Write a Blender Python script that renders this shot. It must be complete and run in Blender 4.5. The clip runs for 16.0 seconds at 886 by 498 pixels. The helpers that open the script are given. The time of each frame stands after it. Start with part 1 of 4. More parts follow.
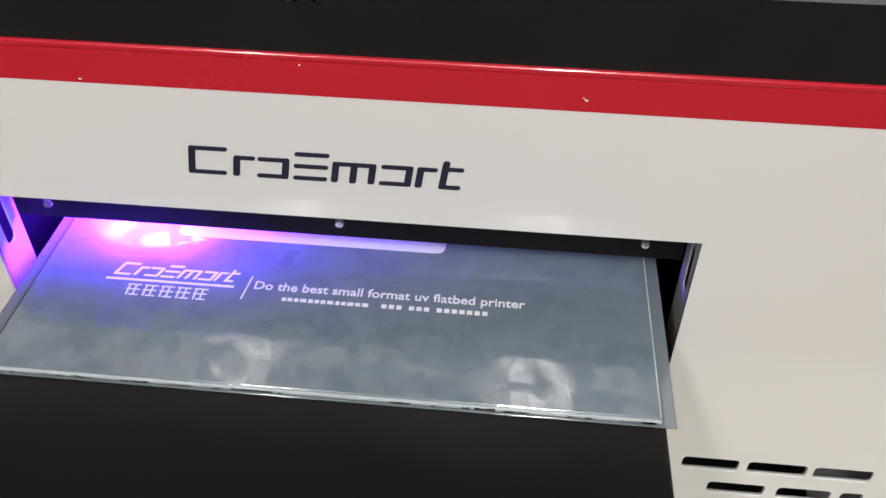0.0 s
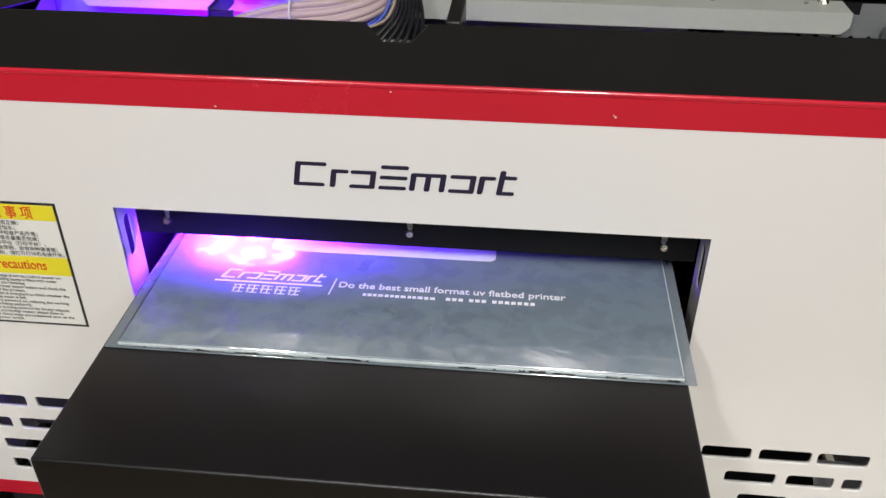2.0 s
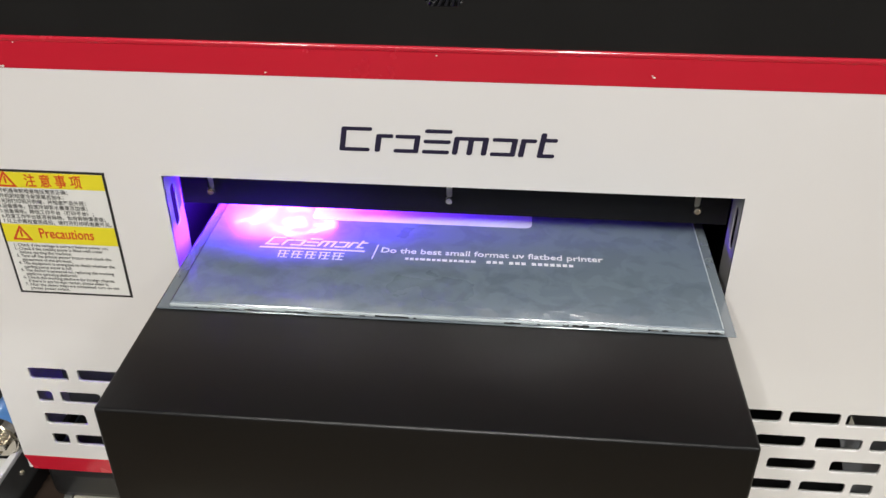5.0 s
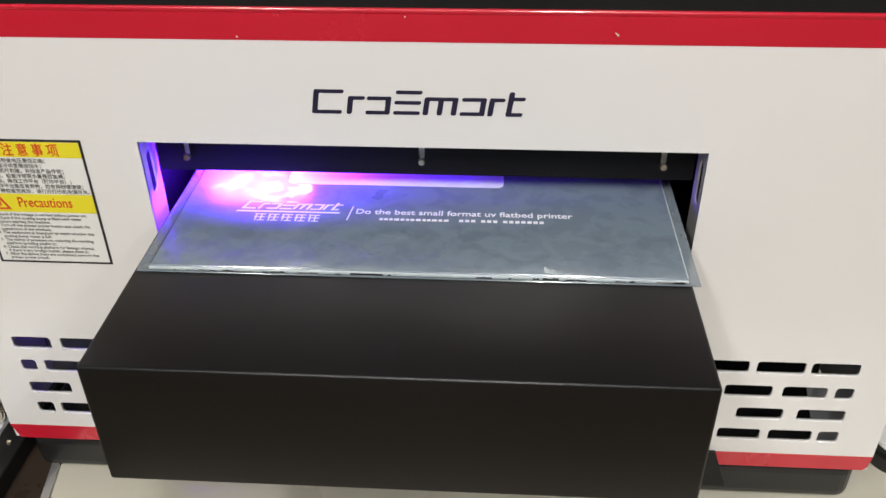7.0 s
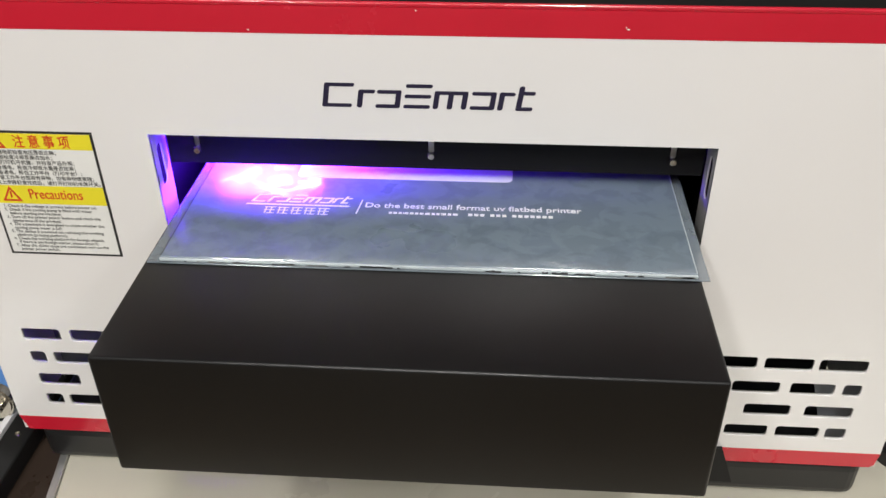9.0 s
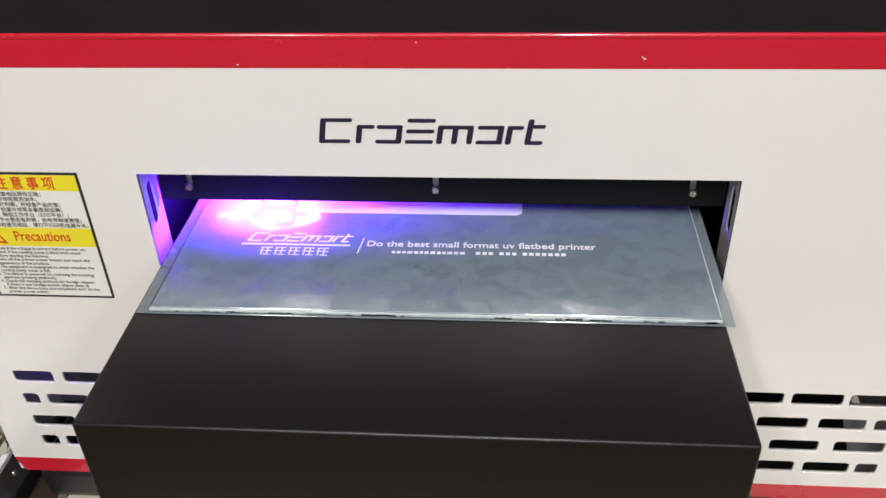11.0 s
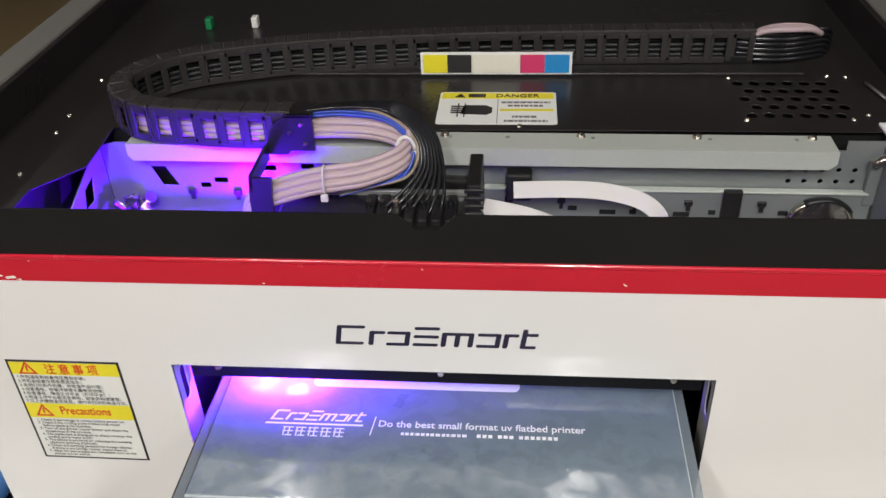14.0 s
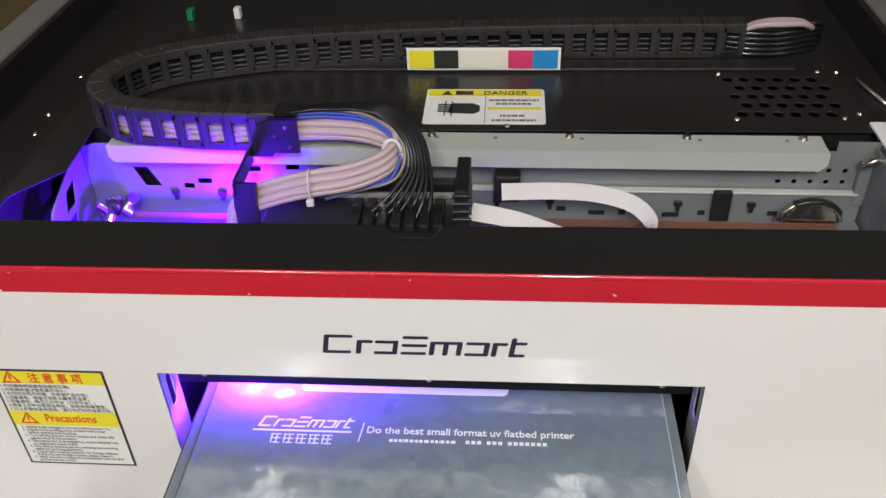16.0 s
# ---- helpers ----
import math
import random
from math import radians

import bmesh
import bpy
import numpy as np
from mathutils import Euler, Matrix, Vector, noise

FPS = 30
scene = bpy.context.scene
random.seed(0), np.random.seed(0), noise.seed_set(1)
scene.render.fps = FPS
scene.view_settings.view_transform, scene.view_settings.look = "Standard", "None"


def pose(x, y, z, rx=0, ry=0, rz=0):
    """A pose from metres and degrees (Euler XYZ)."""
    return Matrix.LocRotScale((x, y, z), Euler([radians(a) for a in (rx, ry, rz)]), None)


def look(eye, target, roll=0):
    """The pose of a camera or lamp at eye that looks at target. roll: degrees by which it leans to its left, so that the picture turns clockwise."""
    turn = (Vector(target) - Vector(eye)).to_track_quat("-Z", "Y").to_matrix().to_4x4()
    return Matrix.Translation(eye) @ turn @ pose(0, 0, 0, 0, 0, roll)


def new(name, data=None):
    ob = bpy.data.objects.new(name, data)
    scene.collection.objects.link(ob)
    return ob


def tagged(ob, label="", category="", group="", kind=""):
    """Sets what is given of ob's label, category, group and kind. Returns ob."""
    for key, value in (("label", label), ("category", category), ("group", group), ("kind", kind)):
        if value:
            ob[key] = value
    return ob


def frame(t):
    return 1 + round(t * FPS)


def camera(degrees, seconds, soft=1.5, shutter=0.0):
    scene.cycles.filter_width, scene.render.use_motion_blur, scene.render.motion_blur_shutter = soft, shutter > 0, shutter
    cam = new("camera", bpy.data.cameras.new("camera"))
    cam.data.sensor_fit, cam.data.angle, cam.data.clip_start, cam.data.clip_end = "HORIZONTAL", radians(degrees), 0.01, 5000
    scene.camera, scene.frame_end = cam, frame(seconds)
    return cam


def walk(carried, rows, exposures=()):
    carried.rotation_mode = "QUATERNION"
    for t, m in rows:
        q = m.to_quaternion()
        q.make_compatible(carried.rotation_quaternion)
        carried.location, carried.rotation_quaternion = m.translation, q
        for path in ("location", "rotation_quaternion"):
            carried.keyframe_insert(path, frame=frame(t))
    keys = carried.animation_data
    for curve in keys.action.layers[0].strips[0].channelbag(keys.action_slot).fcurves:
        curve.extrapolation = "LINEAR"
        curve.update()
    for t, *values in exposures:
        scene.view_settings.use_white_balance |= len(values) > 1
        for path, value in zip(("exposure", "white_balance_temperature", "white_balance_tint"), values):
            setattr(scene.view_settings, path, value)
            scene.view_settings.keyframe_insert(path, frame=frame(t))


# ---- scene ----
cam = camera(53.6, 16.0)
PATH = [
    (0, (0.1, -0.377, 0.617), (-0.034, 1.116, -0.707), 0.6),
    (0.5, (0.097, -0.442, 0.631), (-0.094, 1.099, -0.63), -0.4),
    (1, (0.085, -0.483, 0.624), (-0.081, 1.113, -0.57), -0.2),
    (1.5, (0.084, -0.505, 0.618), (-0.077, 1.125, -0.531), 0.0),
    (2, (0.077, -0.512, 0.624), (-0.083, 1.143, -0.488), 0.1),
    (2.5, (0.059, -0.531, 0.623), (-0.088, 1.156, -0.441), -0.2),
    (3, (0.056, -0.548, 0.615), (-0.081, 1.138, -0.452), 0.1),
    (3.2, (0.061, -0.548, 0.614), (-0.075, 1.139, -0.452), 0.1),
    (5.3, (0.046, -0.552, 0.597), (-0.104, 1.121, -0.489), -0.2),
    (5.5, (0.046, -0.555, 0.595), (-0.099, 1.112, -0.5), -0.2),
    (6, (0.047, -0.558, 0.601), (-0.092, 1.088, -0.526), -0.7),
    (6.5, (0.05, -0.562, 0.603), (-0.072, 1.081, -0.531), -0.7),
    (7, (0.057, -0.57, 0.597), (-0.057, 1.083, -0.522), -0.7),
    (7.5, (0.057, -0.574, 0.599), (-0.061, 1.075, -0.527), -0.6),
    (8, (0.052, -0.574, 0.595), (-0.073, 1.077, -0.527), -0.4),
    (10.5, (0.058, -0.561, 0.597), (-0.082, 1.08, -0.538), -1.6),
    (11, (0.054, -0.521, 0.606), (-0.095, 1.111, -0.541), -2.0),
    (11.5, (0.057, -0.504, 0.62), (-0.095, 1.129, -0.524), -1.6),
    (12, (0.05, -0.552, 0.665), (-0.095, 1.108, -0.441), -1.1),
    (12.5, (0.05, -0.566, 0.688), (-0.11, 1.103, -0.403), -1.5),
    (13, (0.064, -0.55, 0.708), (-0.105, 1.129, -0.366), -2.7),
    (13.5, (0.063, -0.507, 0.733), (-0.11, 1.154, -0.368), -2.4),
    (14, (0.062, -0.495, 0.76), (-0.112, 1.14, -0.379), -2.5),
    (14.5, (0.064, -0.483, 0.779), (-0.106, 1.124, -0.4), -2.8),
    (15, (0.061, -0.48, 0.779), (-0.111, 1.116, -0.414), -2.8),
    (15.5, (0.064, -0.476, 0.779), (-0.094, 1.132, -0.399), -2.6),
    (16, (0.061, -0.472, 0.779), (-0.084, 1.123, -0.418), -2.3),
]
EXPOSURES = [(0, -0.16), (0.5, -0.18), (1, 0.02), (1.5, -0.12), (2, 0.0), (2.5, 0.0), (3.2, -0.06), (5.3, -0.03), (7, 0.0), (7.5, 0.12), (8, 0.05),
             (10.5, 0.07), (11.5, 0.12), (12, -0.08), (12.5, 0.10), (13, -0.04), (14, 0.02), (16, 0.0)]
walk(cam, [(t, look(eye, target, roll)) for t, eye, target, roll in PATH], EXPOSURES)

# ---- world and light ----
world = bpy.data.worlds.new("room_air")
scene.world = world
world.use_nodes = True
world.node_tree.nodes["Background"].inputs[0].default_value = (0.9, 0.95, 1.0, 1)
world.node_tree.nodes["Background"].inputs[1].default_value = 0.05

# First two stand where reflections place them; the other four are added unseen fill.
TUBES = [(-0.66, -1.65), (0.24, -1.65), (-2.2, -1.4), (1.7, -1.4), (-2.9, 2.2), (2.9, 2.2)]
TUBE_POWER = [27, 46, 2, 17, 24, 7]
CEILING_Z = 1.95
for (lx, ly), power in zip(TUBES, TUBE_POWER):
    data = bpy.data.lights.new("tube_light", "AREA")
    data.shape, data.size, data.size_y, data.energy = "RECTANGLE", 0.14, 1.2, power
    data.color = (1.0, 0.978, 0.955)
    lamp = new("tube_light", data)
    lamp.matrix_world = pose(lx, ly, CEILING_Z - 0.072)

# the curing lamp under the moving head
data = bpy.data.lights.new("uv_lamp_light", "POINT")
data.energy, data.shadow_soft_size, data.color = 6.5, 0.012, (0.085, 0.0, 1.0)
uv = new("uv_lamp_light", data)
uv.location = (-0.196, 0.122, 0.328)
data = bpy.data.lights.new("uv_lamp_beam", "AREA")
data.shape, data.size, data.size_y, data.energy, data.color = "ELLIPSE", 0.090, 0.050, 7.0, (0.105, 0.012, 1.0)
uv = new("uv_lamp_beam", data)
uv.matrix_world = pose(-0.145, 0.080, 0.276)


# ---- materials ----
def material(name, colour, rough=0.5, metal=0.0, vary=0.12, scale=8.0, bump=0.0, bump_scale=200.0, coat=0.0, coat_rough=0.05, rough_vary=0.08, fine=0.0, fine_scale=300.0, per_piece=0.0):
    m = bpy.data.materials.new(name)
    m.use_nodes = True
    n, l = m.node_tree.nodes, m.node_tree.links
    b = n["Principled BSDF"]
    geo = n.new("ShaderNodeNewGeometry")
    big = n.new("ShaderNodeTexNoise")
    big.inputs["Scale"].default_value, big.inputs["Detail"].default_value = scale, 6
    l.new(geo.outputs["Position"], big.inputs["Vector"])
    small = n.new("ShaderNodeTexNoise")
    small.inputs["Scale"].default_value, small.inputs["Detail"].default_value = fine_scale, 3
    l.new(geo.outputs["Position"], small.inputs["Vector"])
    mix = n.new("ShaderNodeMix")
    mix.data_type = "RGBA"
    mix.inputs["A"].default_value = (*[max(0, c * (1 - vary)) for c in colour], 1)
    mix.inputs["B"].default_value = (*[min(1, c * (1 + vary)) for c in colour], 1)
    l.new(big.outputs["Fac"], mix.inputs["Factor"])
    out = mix.outputs["Result"]
    if fine > 0:
        mul = n.new("ShaderNodeMix")
        mul.data_type, mul.blend_type = "RGBA", "MULTIPLY"
        mul.inputs["Factor"].default_value = fine
        l.new(out, mul.inputs["A"])
        l.new(small.outputs["Fac"], mul.inputs["B"])
        out = mul.outputs["Result"]
    l.new(out, b.inputs["Base Color"])
    rr = n.new("ShaderNodeMapRange")
    rr.inputs["To Min"].default_value, rr.inputs["To Max"].default_value = max(0.02, rough - rough_vary), min(1, rough + rough_vary)
    l.new(big.outputs["Fac"], rr.inputs["Value"])
    l.new(rr.outputs["Result"], b.inputs["Roughness"])
    b.inputs["Metallic"].default_value = metal
    b.inputs["Coat Weight"].default_value, b.inputs["Coat Roughness"].default_value = coat, coat_rough
    if bump > 0:
        bn = n.new("ShaderNodeTexNoise")
        bn.inputs["Scale"].default_value, bn.inputs["Detail"].default_value = bump_scale, 2
        l.new(geo.outputs["Position"], bn.inputs["Vector"])
        bp = n.new("ShaderNodeBump")
        bp.inputs["Strength"].default_value, bp.inputs["Distance"].default_value = bump, 0.001
        l.new(bn.outputs["Fac"], bp.inputs["Height"])
        l.new(bp.outputs["Normal"], b.inputs["Normal"])
    return m


def principled(m):
    return m.node_tree.nodes["Principled BSDF"]


WHITE = material("white_powder_coat", (0.80, 0.785, 0.765), 0.34, vary=0.03, scale=5, bump=0.05, bump_scale=900, coat=1.0, coat_rough=0.07)
RED = material("red_gloss_paint", (0.56, 0.012, 0.032), 0.26, vary=0.10, scale=12, bump=0.08, bump_scale=300, coat=0.8, coat_rough=0.06)
BASEM = material("glossy_black_base", (0.014, 0.014, 0.014), 0.32, vary=0.2, scale=14, bump=0.06, bump_scale=500, coat=0.1, coat_rough=0.2)
# Dark glossy rim: its grey sheen from the ceiling is put into the colour.
GREYRIM = material("rim_sheen_grey", (0.15, 0.14, 0.125), 0.55, vary=0.12, scale=10)
BLACK = material("black_powder_coat", (0.012, 0.012, 0.012), 0.42, vary=0.25, scale=9, bump=0.12, bump_scale=1500)
BEDBLACK = material("black_satin_steel", (0.0052, 0.0052, 0.0054), 0.38, vary=0.2, scale=7, bump=0.10, bump_scale=1700)
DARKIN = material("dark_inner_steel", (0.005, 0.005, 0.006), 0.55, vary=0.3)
PLASTIC = material("black_plastic", (0.014, 0.0135, 0.014), 0.36, vary=0.3, scale=30, bump=0.05, bump_scale=900)
CHAINM = material("black_nylon", (0.030, 0.027, 0.026), 0.42, vary=0.25, scale=60)
for m_ in (BLACK, BEDBLACK, DARKIN):
    m_.node_tree.nodes["Principled BSDF"].inputs["Specular IOR Level"].default_value = 0.22
BEDBLACK.node_tree.nodes["Principled BSDF"].inputs["Specular IOR Level"].default_value = 0.42
DECKM = material("glossy_black_deck", (0.019, 0.0165, 0.0165), 0.30, vary=0.2, scale=9, bump=0.05, bump_scale=1200)
GREY = material("galvanised_sheet", (0.25, 0.265, 0.265), 0.42, metal=0.35, vary=0.08, scale=14, fine=0.15, fine_scale=600)
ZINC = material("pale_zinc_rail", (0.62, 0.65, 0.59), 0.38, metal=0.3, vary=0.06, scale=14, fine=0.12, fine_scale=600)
GREYD = material("grey_sheet", (0.26, 0.27, 0.29), 0.45, metal=0.3, vary=0.1, scale=14)
STEEL = material("bright_steel", (0.62, 0.58, 0.50), 0.26, metal=1.0, vary=0.15, scale=90)
HOLE = material("hole_black", (0.006, 0.006, 0.007), 0.8)
TUBEPINK = material("milky_tube", (0.47, 0.355, 0.365), 0.48, vary=0.08, scale=40)
TUBEBLACK = material("black_tube", (0.012, 0.012, 0.014), 0.22, vary=0.2, scale=50)
HOSEBLACK = material("dull_black_hose", (0.012, 0.012, 0.013), 0.5, vary=0.2, scale=50)
WIREBLUE = material("blue_wire", (0.03, 0.07, 0.42), 0.35)
RIBBON = material("white_ribbon", (0.70, 0.675, 0.64), 0.36, vary=0.04, scale=25)
ACRYL = material("milky_acrylic", (0.90, 0.88, 0.90), 0.22, vary=0.03)
principled(ACRYL).inputs["Transmission Weight"].default_value = 0.6
principled(ACRYL).inputs["Subsurface Weight"].default_value = 0.0
INKDARK = material("navy_print", (0.020, 0.016, 0.042), 0.4)
PAPERW = material("label_white", (0.78, 0.78, 0.74), 0.4, vary=0.03, scale=30)
YELLOW = material("label_yellow", (0.80, 0.70, 0.03), 0.4, vary=0.05, scale=30)
REDINK = material("label_red", (0.62, 0.06, 0.02), 0.45)
INK = material("label_black", (0.02, 0.02, 0.02), 0.45)
GREYINK = material("label_grey", (0.16, 0.16, 0.15), 0.5)
CREAM = material("label_cream", (0.74, 0.71, 0.60), 0.4, vary=0.03)
MAGENTA = material("label_magenta", (0.62, 0.04, 0.14), 0.4)
CYAN = material("label_cyan", (0.02, 0.24, 0.55), 0.4)
CHIP = material("bare_chip", (0.80, 0.76, 0.70), 0.6)
WHITEINK = material("white_ink", (0.86, 0.86, 0.87), 0.5, vary=0.03)
BEIGE = material("beige_wire", (0.28, 0.22, 0.15), 0.4)
BELT = material("drive_belt", (0.15, 0.065, 0.04), 0.3, vary=0.2, scale=30)
ORANGE = material("amber_strip", (0.19, 0.085, 0.06), 0.3)
TABLE = material("cream_laminate", (0.58, 0.55, 0.45), 0.26, vary=0.05, scale=3, coat=0.2)
ALU = material("aluminium_trim", (0.62, 0.62, 0.60), 0.32, metal=0.8, vary=0.08, scale=40)
WOOD = material("brown_wood", (0.050, 0.034, 0.025), 0.30, vary=0.35, scale=18, fine=0.3, fine_scale=120)
FLOORM = material("floor_board", (0.21, 0.145, 0.068), 0.4, vary=0.25, scale=5, fine=0.3, fine_scale=80)
WALLM = material("wall_paint", (0.30, 0.29, 0.27), 0.7, vary=0.05, scale=2)
CEILM = material("ceiling_paint", (0.34, 0.33, 0.32), 0.8, vary=0.04, scale=2)
BLUE = material("blue_pipe_plastic", (0.10, 0.26, 0.60), 0.35, vary=0.08, scale=20, coat=0.2)
GREEN = material("green_plastic", (0.01, 0.20, 0.07), 0.35)
TRIM = material("light_fixture_white", (0.8, 0.8, 0.8), 0.5)
GLOW = bpy.data.materials.new("tube_glow")
GLOW.use_nodes = True
principled(GLOW).inputs["Emission Color"].default_value = (1.0, 0.96, 0.9, 1)
principled(GLOW).inputs["Emission Strength"].default_value = 4.0
UVGLOW = bpy.data.materials.new("uv_glow")
UVGLOW.use_nodes = True
principled(UVGLOW).inputs["Emission Color"].default_value = (0.45, 0.05, 1.0, 1)
principled(UVGLOW).inputs["Emission Strength"].default_value = 12.0


def sheet_material():
    """Coated grey-blue sheet with cloudy film smears; front patches also paint the panel's reflection."""
    m = material("coated_sheet", (0.155, 0.19, 0.225), 0.30, vary=0.10, scale=6, coat=0.9, coat_rough=0.05)
    n, l = m.node_tree.nodes, m.node_tree.links
    b = principled(m)
    geo = n["Geometry"] if "Geometry" in n else n.new("ShaderNodeNewGeometry")
    cloud = n.new("ShaderNodeTexNoise")
    cloud.inputs["Scale"].default_value, cloud.inputs["Detail"].default_value, cloud.inputs["Distortion"].default_value = 58, 6, 0.6
    l.new(geo.outputs["Position"], cloud.inputs["Vector"])
    ramp = n.new("ShaderNodeValToRGB")
    ramp.color_ramp.elements[0].position, ramp.color_ramp.elements[1].position = 0.45, 0.575
    l.new(cloud.outputs["Fac"], ramp.inputs["Fac"])
    tone = n.new("ShaderNodeMix")
    tone.data_type = "RGBA"
    tone.inputs["A"].default_value, tone.inputs["B"].default_value = (0.145, 0.190, 0.232, 1), (0.180, 0.228, 0.270, 1)
    soft = n.new("ShaderNodeTexNoise")
    soft.inputs["Scale"].default_value, soft.inputs["Detail"].default_value = 9, 4
    l.new(geo.outputs["Position"], soft.inputs["Vector"])
    l.new(soft.outputs["Fac"], tone.inputs["Factor"])
    place = n.new("ShaderNodeSeparateXYZ")
    l.new(geo.outputs["Position"], place.inputs["Vector"])
    # Film patches darken only in front, painting the contrast of the mirrored panel.
    mirror_zone = n.new("ShaderNodeMapRange")
    mirror_zone.inputs["From Min"].default_value, mirror_zone.inputs["From Max"].default_value = -0.012, -0.034
    l.new(place.outputs["Y"], mirror_zone.inputs["Value"])
    patch = n.new("ShaderNodeTexNoise")
    patch.inputs["Scale"].default_value, patch.inputs["Detail"].default_value, patch.inputs["Distortion"].default_value = 42, 5, 1.2
    l.new(geo.outputs["Position"], patch.inputs["Vector"])
    edge = n.new("ShaderNodeMapRange")
    edge.inputs["From Min"].default_value, edge.inputs["From Max"].default_value = 0.47, 0.56
    edge.inputs["To Max"].default_value = 0.42
    l.new(patch.outputs["Fac"], edge.inputs["Value"])
    both = n.new("ShaderNodeMath")
    both.operation = "MULTIPLY"
    l.new(mirror_zone.outputs["Result"], both.inputs[0])
    l.new(edge.outputs["Result"], both.inputs[1])
    patch_tint = n.new("ShaderNodeMix")
    patch_tint.data_type = "RGBA"
    patch_tint.inputs["B"].default_value = (0.112, 0.146, 0.192, 1)
    l.new(both.outputs["Value"], patch_tint.inputs["Factor"])
    l.new(tone.outputs["Result"], patch_tint.inputs["A"])
    l.new(patch_tint.outputs["Result"], b.inputs["Base Color"])
    gloss = n.new("ShaderNodeMapRange")
    gloss.inputs["To Min"].default_value, gloss.inputs["To Max"].default_value = 0.15, 1.0
    l.new(ramp.outputs["Color"], gloss.inputs["Value"])
    l.new(gloss.outputs["Result"], b.inputs["Coat Weight"])
    rr = n.new("ShaderNodeMapRange")
    rr.inputs["To Min"].default_value, rr.inputs["To Max"].default_value = 0.16, 0.04
    l.new(ramp.outputs["Color"], rr.inputs["Value"])
    l.new(rr.outputs["Result"], b.inputs["Coat Roughness"])
    wave = n.new("ShaderNodeTexNoise")
    wave.inputs["Scale"].default_value, wave.inputs["Detail"].default_value = 150, 4
    l.new(geo.outputs["Position"], wave.inputs["Vector"])
    lump = n.new("ShaderNodeBump")
    lump.inputs["Strength"].default_value, lump.inputs["Distance"].default_value = 0.32, 0.0006
    l.new(wave.outputs["Fac"], lump.inputs["Height"])
    l.new(lump.outputs["Normal"], b.inputs["Coat Normal"])
    b.inputs["Specular IOR Level"].default_value = 0.35
    b.inputs["Coat IOR"].default_value = 1.9
    return m


SHEET = sheet_material()
# Opaque and pale: the light caught in a clear edge is put into colour.
EDGE = material("lit_acrylic_edge", (0.50, 0.56, 0.58), 0.12, vary=0.3, scale=120, coat=0.5)
FILM = material("clear_film", (0.24, 0.285, 0.32), 0.14, vary=0.1, scale=60, coat=0.6)
principled(FILM).inputs["Alpha"].default_value = 0.62


# ---- mesh helpers ----
def part(name, bm, mat, parent=None, label="", smooth=False):
    """Links a bmesh in world coordinates as one mesh object under a thing or a part."""
    me = bpy.data.meshes.new(name)
    base = Vector((0, 0, 0))
    p = parent
    while p:
        base += p.location
        p = p.parent
    bmesh.ops.translate(bm, vec=-base, verts=bm.verts)
    bm.to_mesh(me)
    bm.free()
    me.materials.append(mat)
    if smooth:
        for f in me.polygons:
            f.use_smooth = True
    ob = new(name, me)
    ob.parent = parent
    if label:
        ob["label"] = label
    return ob


def thing(name, at, label, category, group="", kind=""):
    ob = new(name)
    ob.location = at
    ob.empty_display_size = 0.05
    return tagged(ob, label, category, group, kind)


def box(x0, x1, y0, y1, z0, z1, bevel=0.0, seg=2, bm=None):
    own = bmesh.new()
    bmesh.ops.create_cube(own, size=1)
    for v in own.verts:
        v.co = ((x0 + x1) / 2 + v.co.x * (x1 - x0), (y0 + y1) / 2 + v.co.y * (y1 - y0), (z0 + z1) / 2 + v.co.z * (z1 - z0))
    if bevel > 0:
        bmesh.ops.bevel(own, geom=own.edges[:], offset=bevel, segments=seg, affect="EDGES", profile=0.5)
    if bm is None:
        return own
    join(bm, own)
    return bm


def join(bm, other):
    me = bpy.data.meshes.new("tmp")
    other.to_mesh(me)
    other.free()
    bm.from_mesh(me)
    bpy.data.meshes.remove(me)
    return bm


def cylinder(at, axis, r, length, n=20, r2=None, bevel=0.0):
    bm = bmesh.new()
    bmesh.ops.create_cone(bm, cap_ends=True, segments=n, radius1=r, radius2=r if r2 is None else r2, depth=length)
    if bevel > 0:
        rim = [e for e in bm.edges if len(e.link_faces) == 2 and any(len(f.verts) > 4 for f in e.link_faces)]
        bmesh.ops.bevel(bm, geom=rim, offset=bevel, segments=2, affect="EDGES")
    turn = Vector((0, 0, 1)).rotation_difference(Vector(axis)).to_matrix().to_4x4()
    bmesh.ops.transform(bm, matrix=Matrix.Translation(at) @ turn, verts=bm.verts)
    return bm


def rounded(x0, x1, y0, y1, r, n=4, skew=0.0):
    """Corner points of a rounded rectangle, against the clock."""
    pts = []
    for cx, cy, a0 in ((x1 - r, y0 + r, -90), (x1 - r, y1 - r, 0), (x0 + r, y1 - r, 90), (x0 + r, y0 + r, 180)):
        for k in range(n + 1):
            a = radians(a0 + 90 * k / n)
            px, py = cx + r * math.cos(a), cy + r * math.sin(a)
            pts.append((px + skew * (py - y0), py))
    return pts


def circle(cx, cy, r, n=12, ry=None):
    return [(cx + r * math.cos(2 * math.pi * k / n), cy + (ry or r) * math.sin(2 * math.pi * k / n)) for k in range(n)]


UPRIGHT = Matrix(((1, 0, 0, 0), (0, 0, -1, 0), (0, 1, 0, 0), (0, 0, 0, 1)))   # plan (u, v) -> x, z, facing -y
SIDE = Matrix(((0, 0, 1, 0), (1, 0, 0, 0), (0, 1, 0, 0), (0, 0, 0, 1)))        # plan (u, v) -> y, z, facing +x


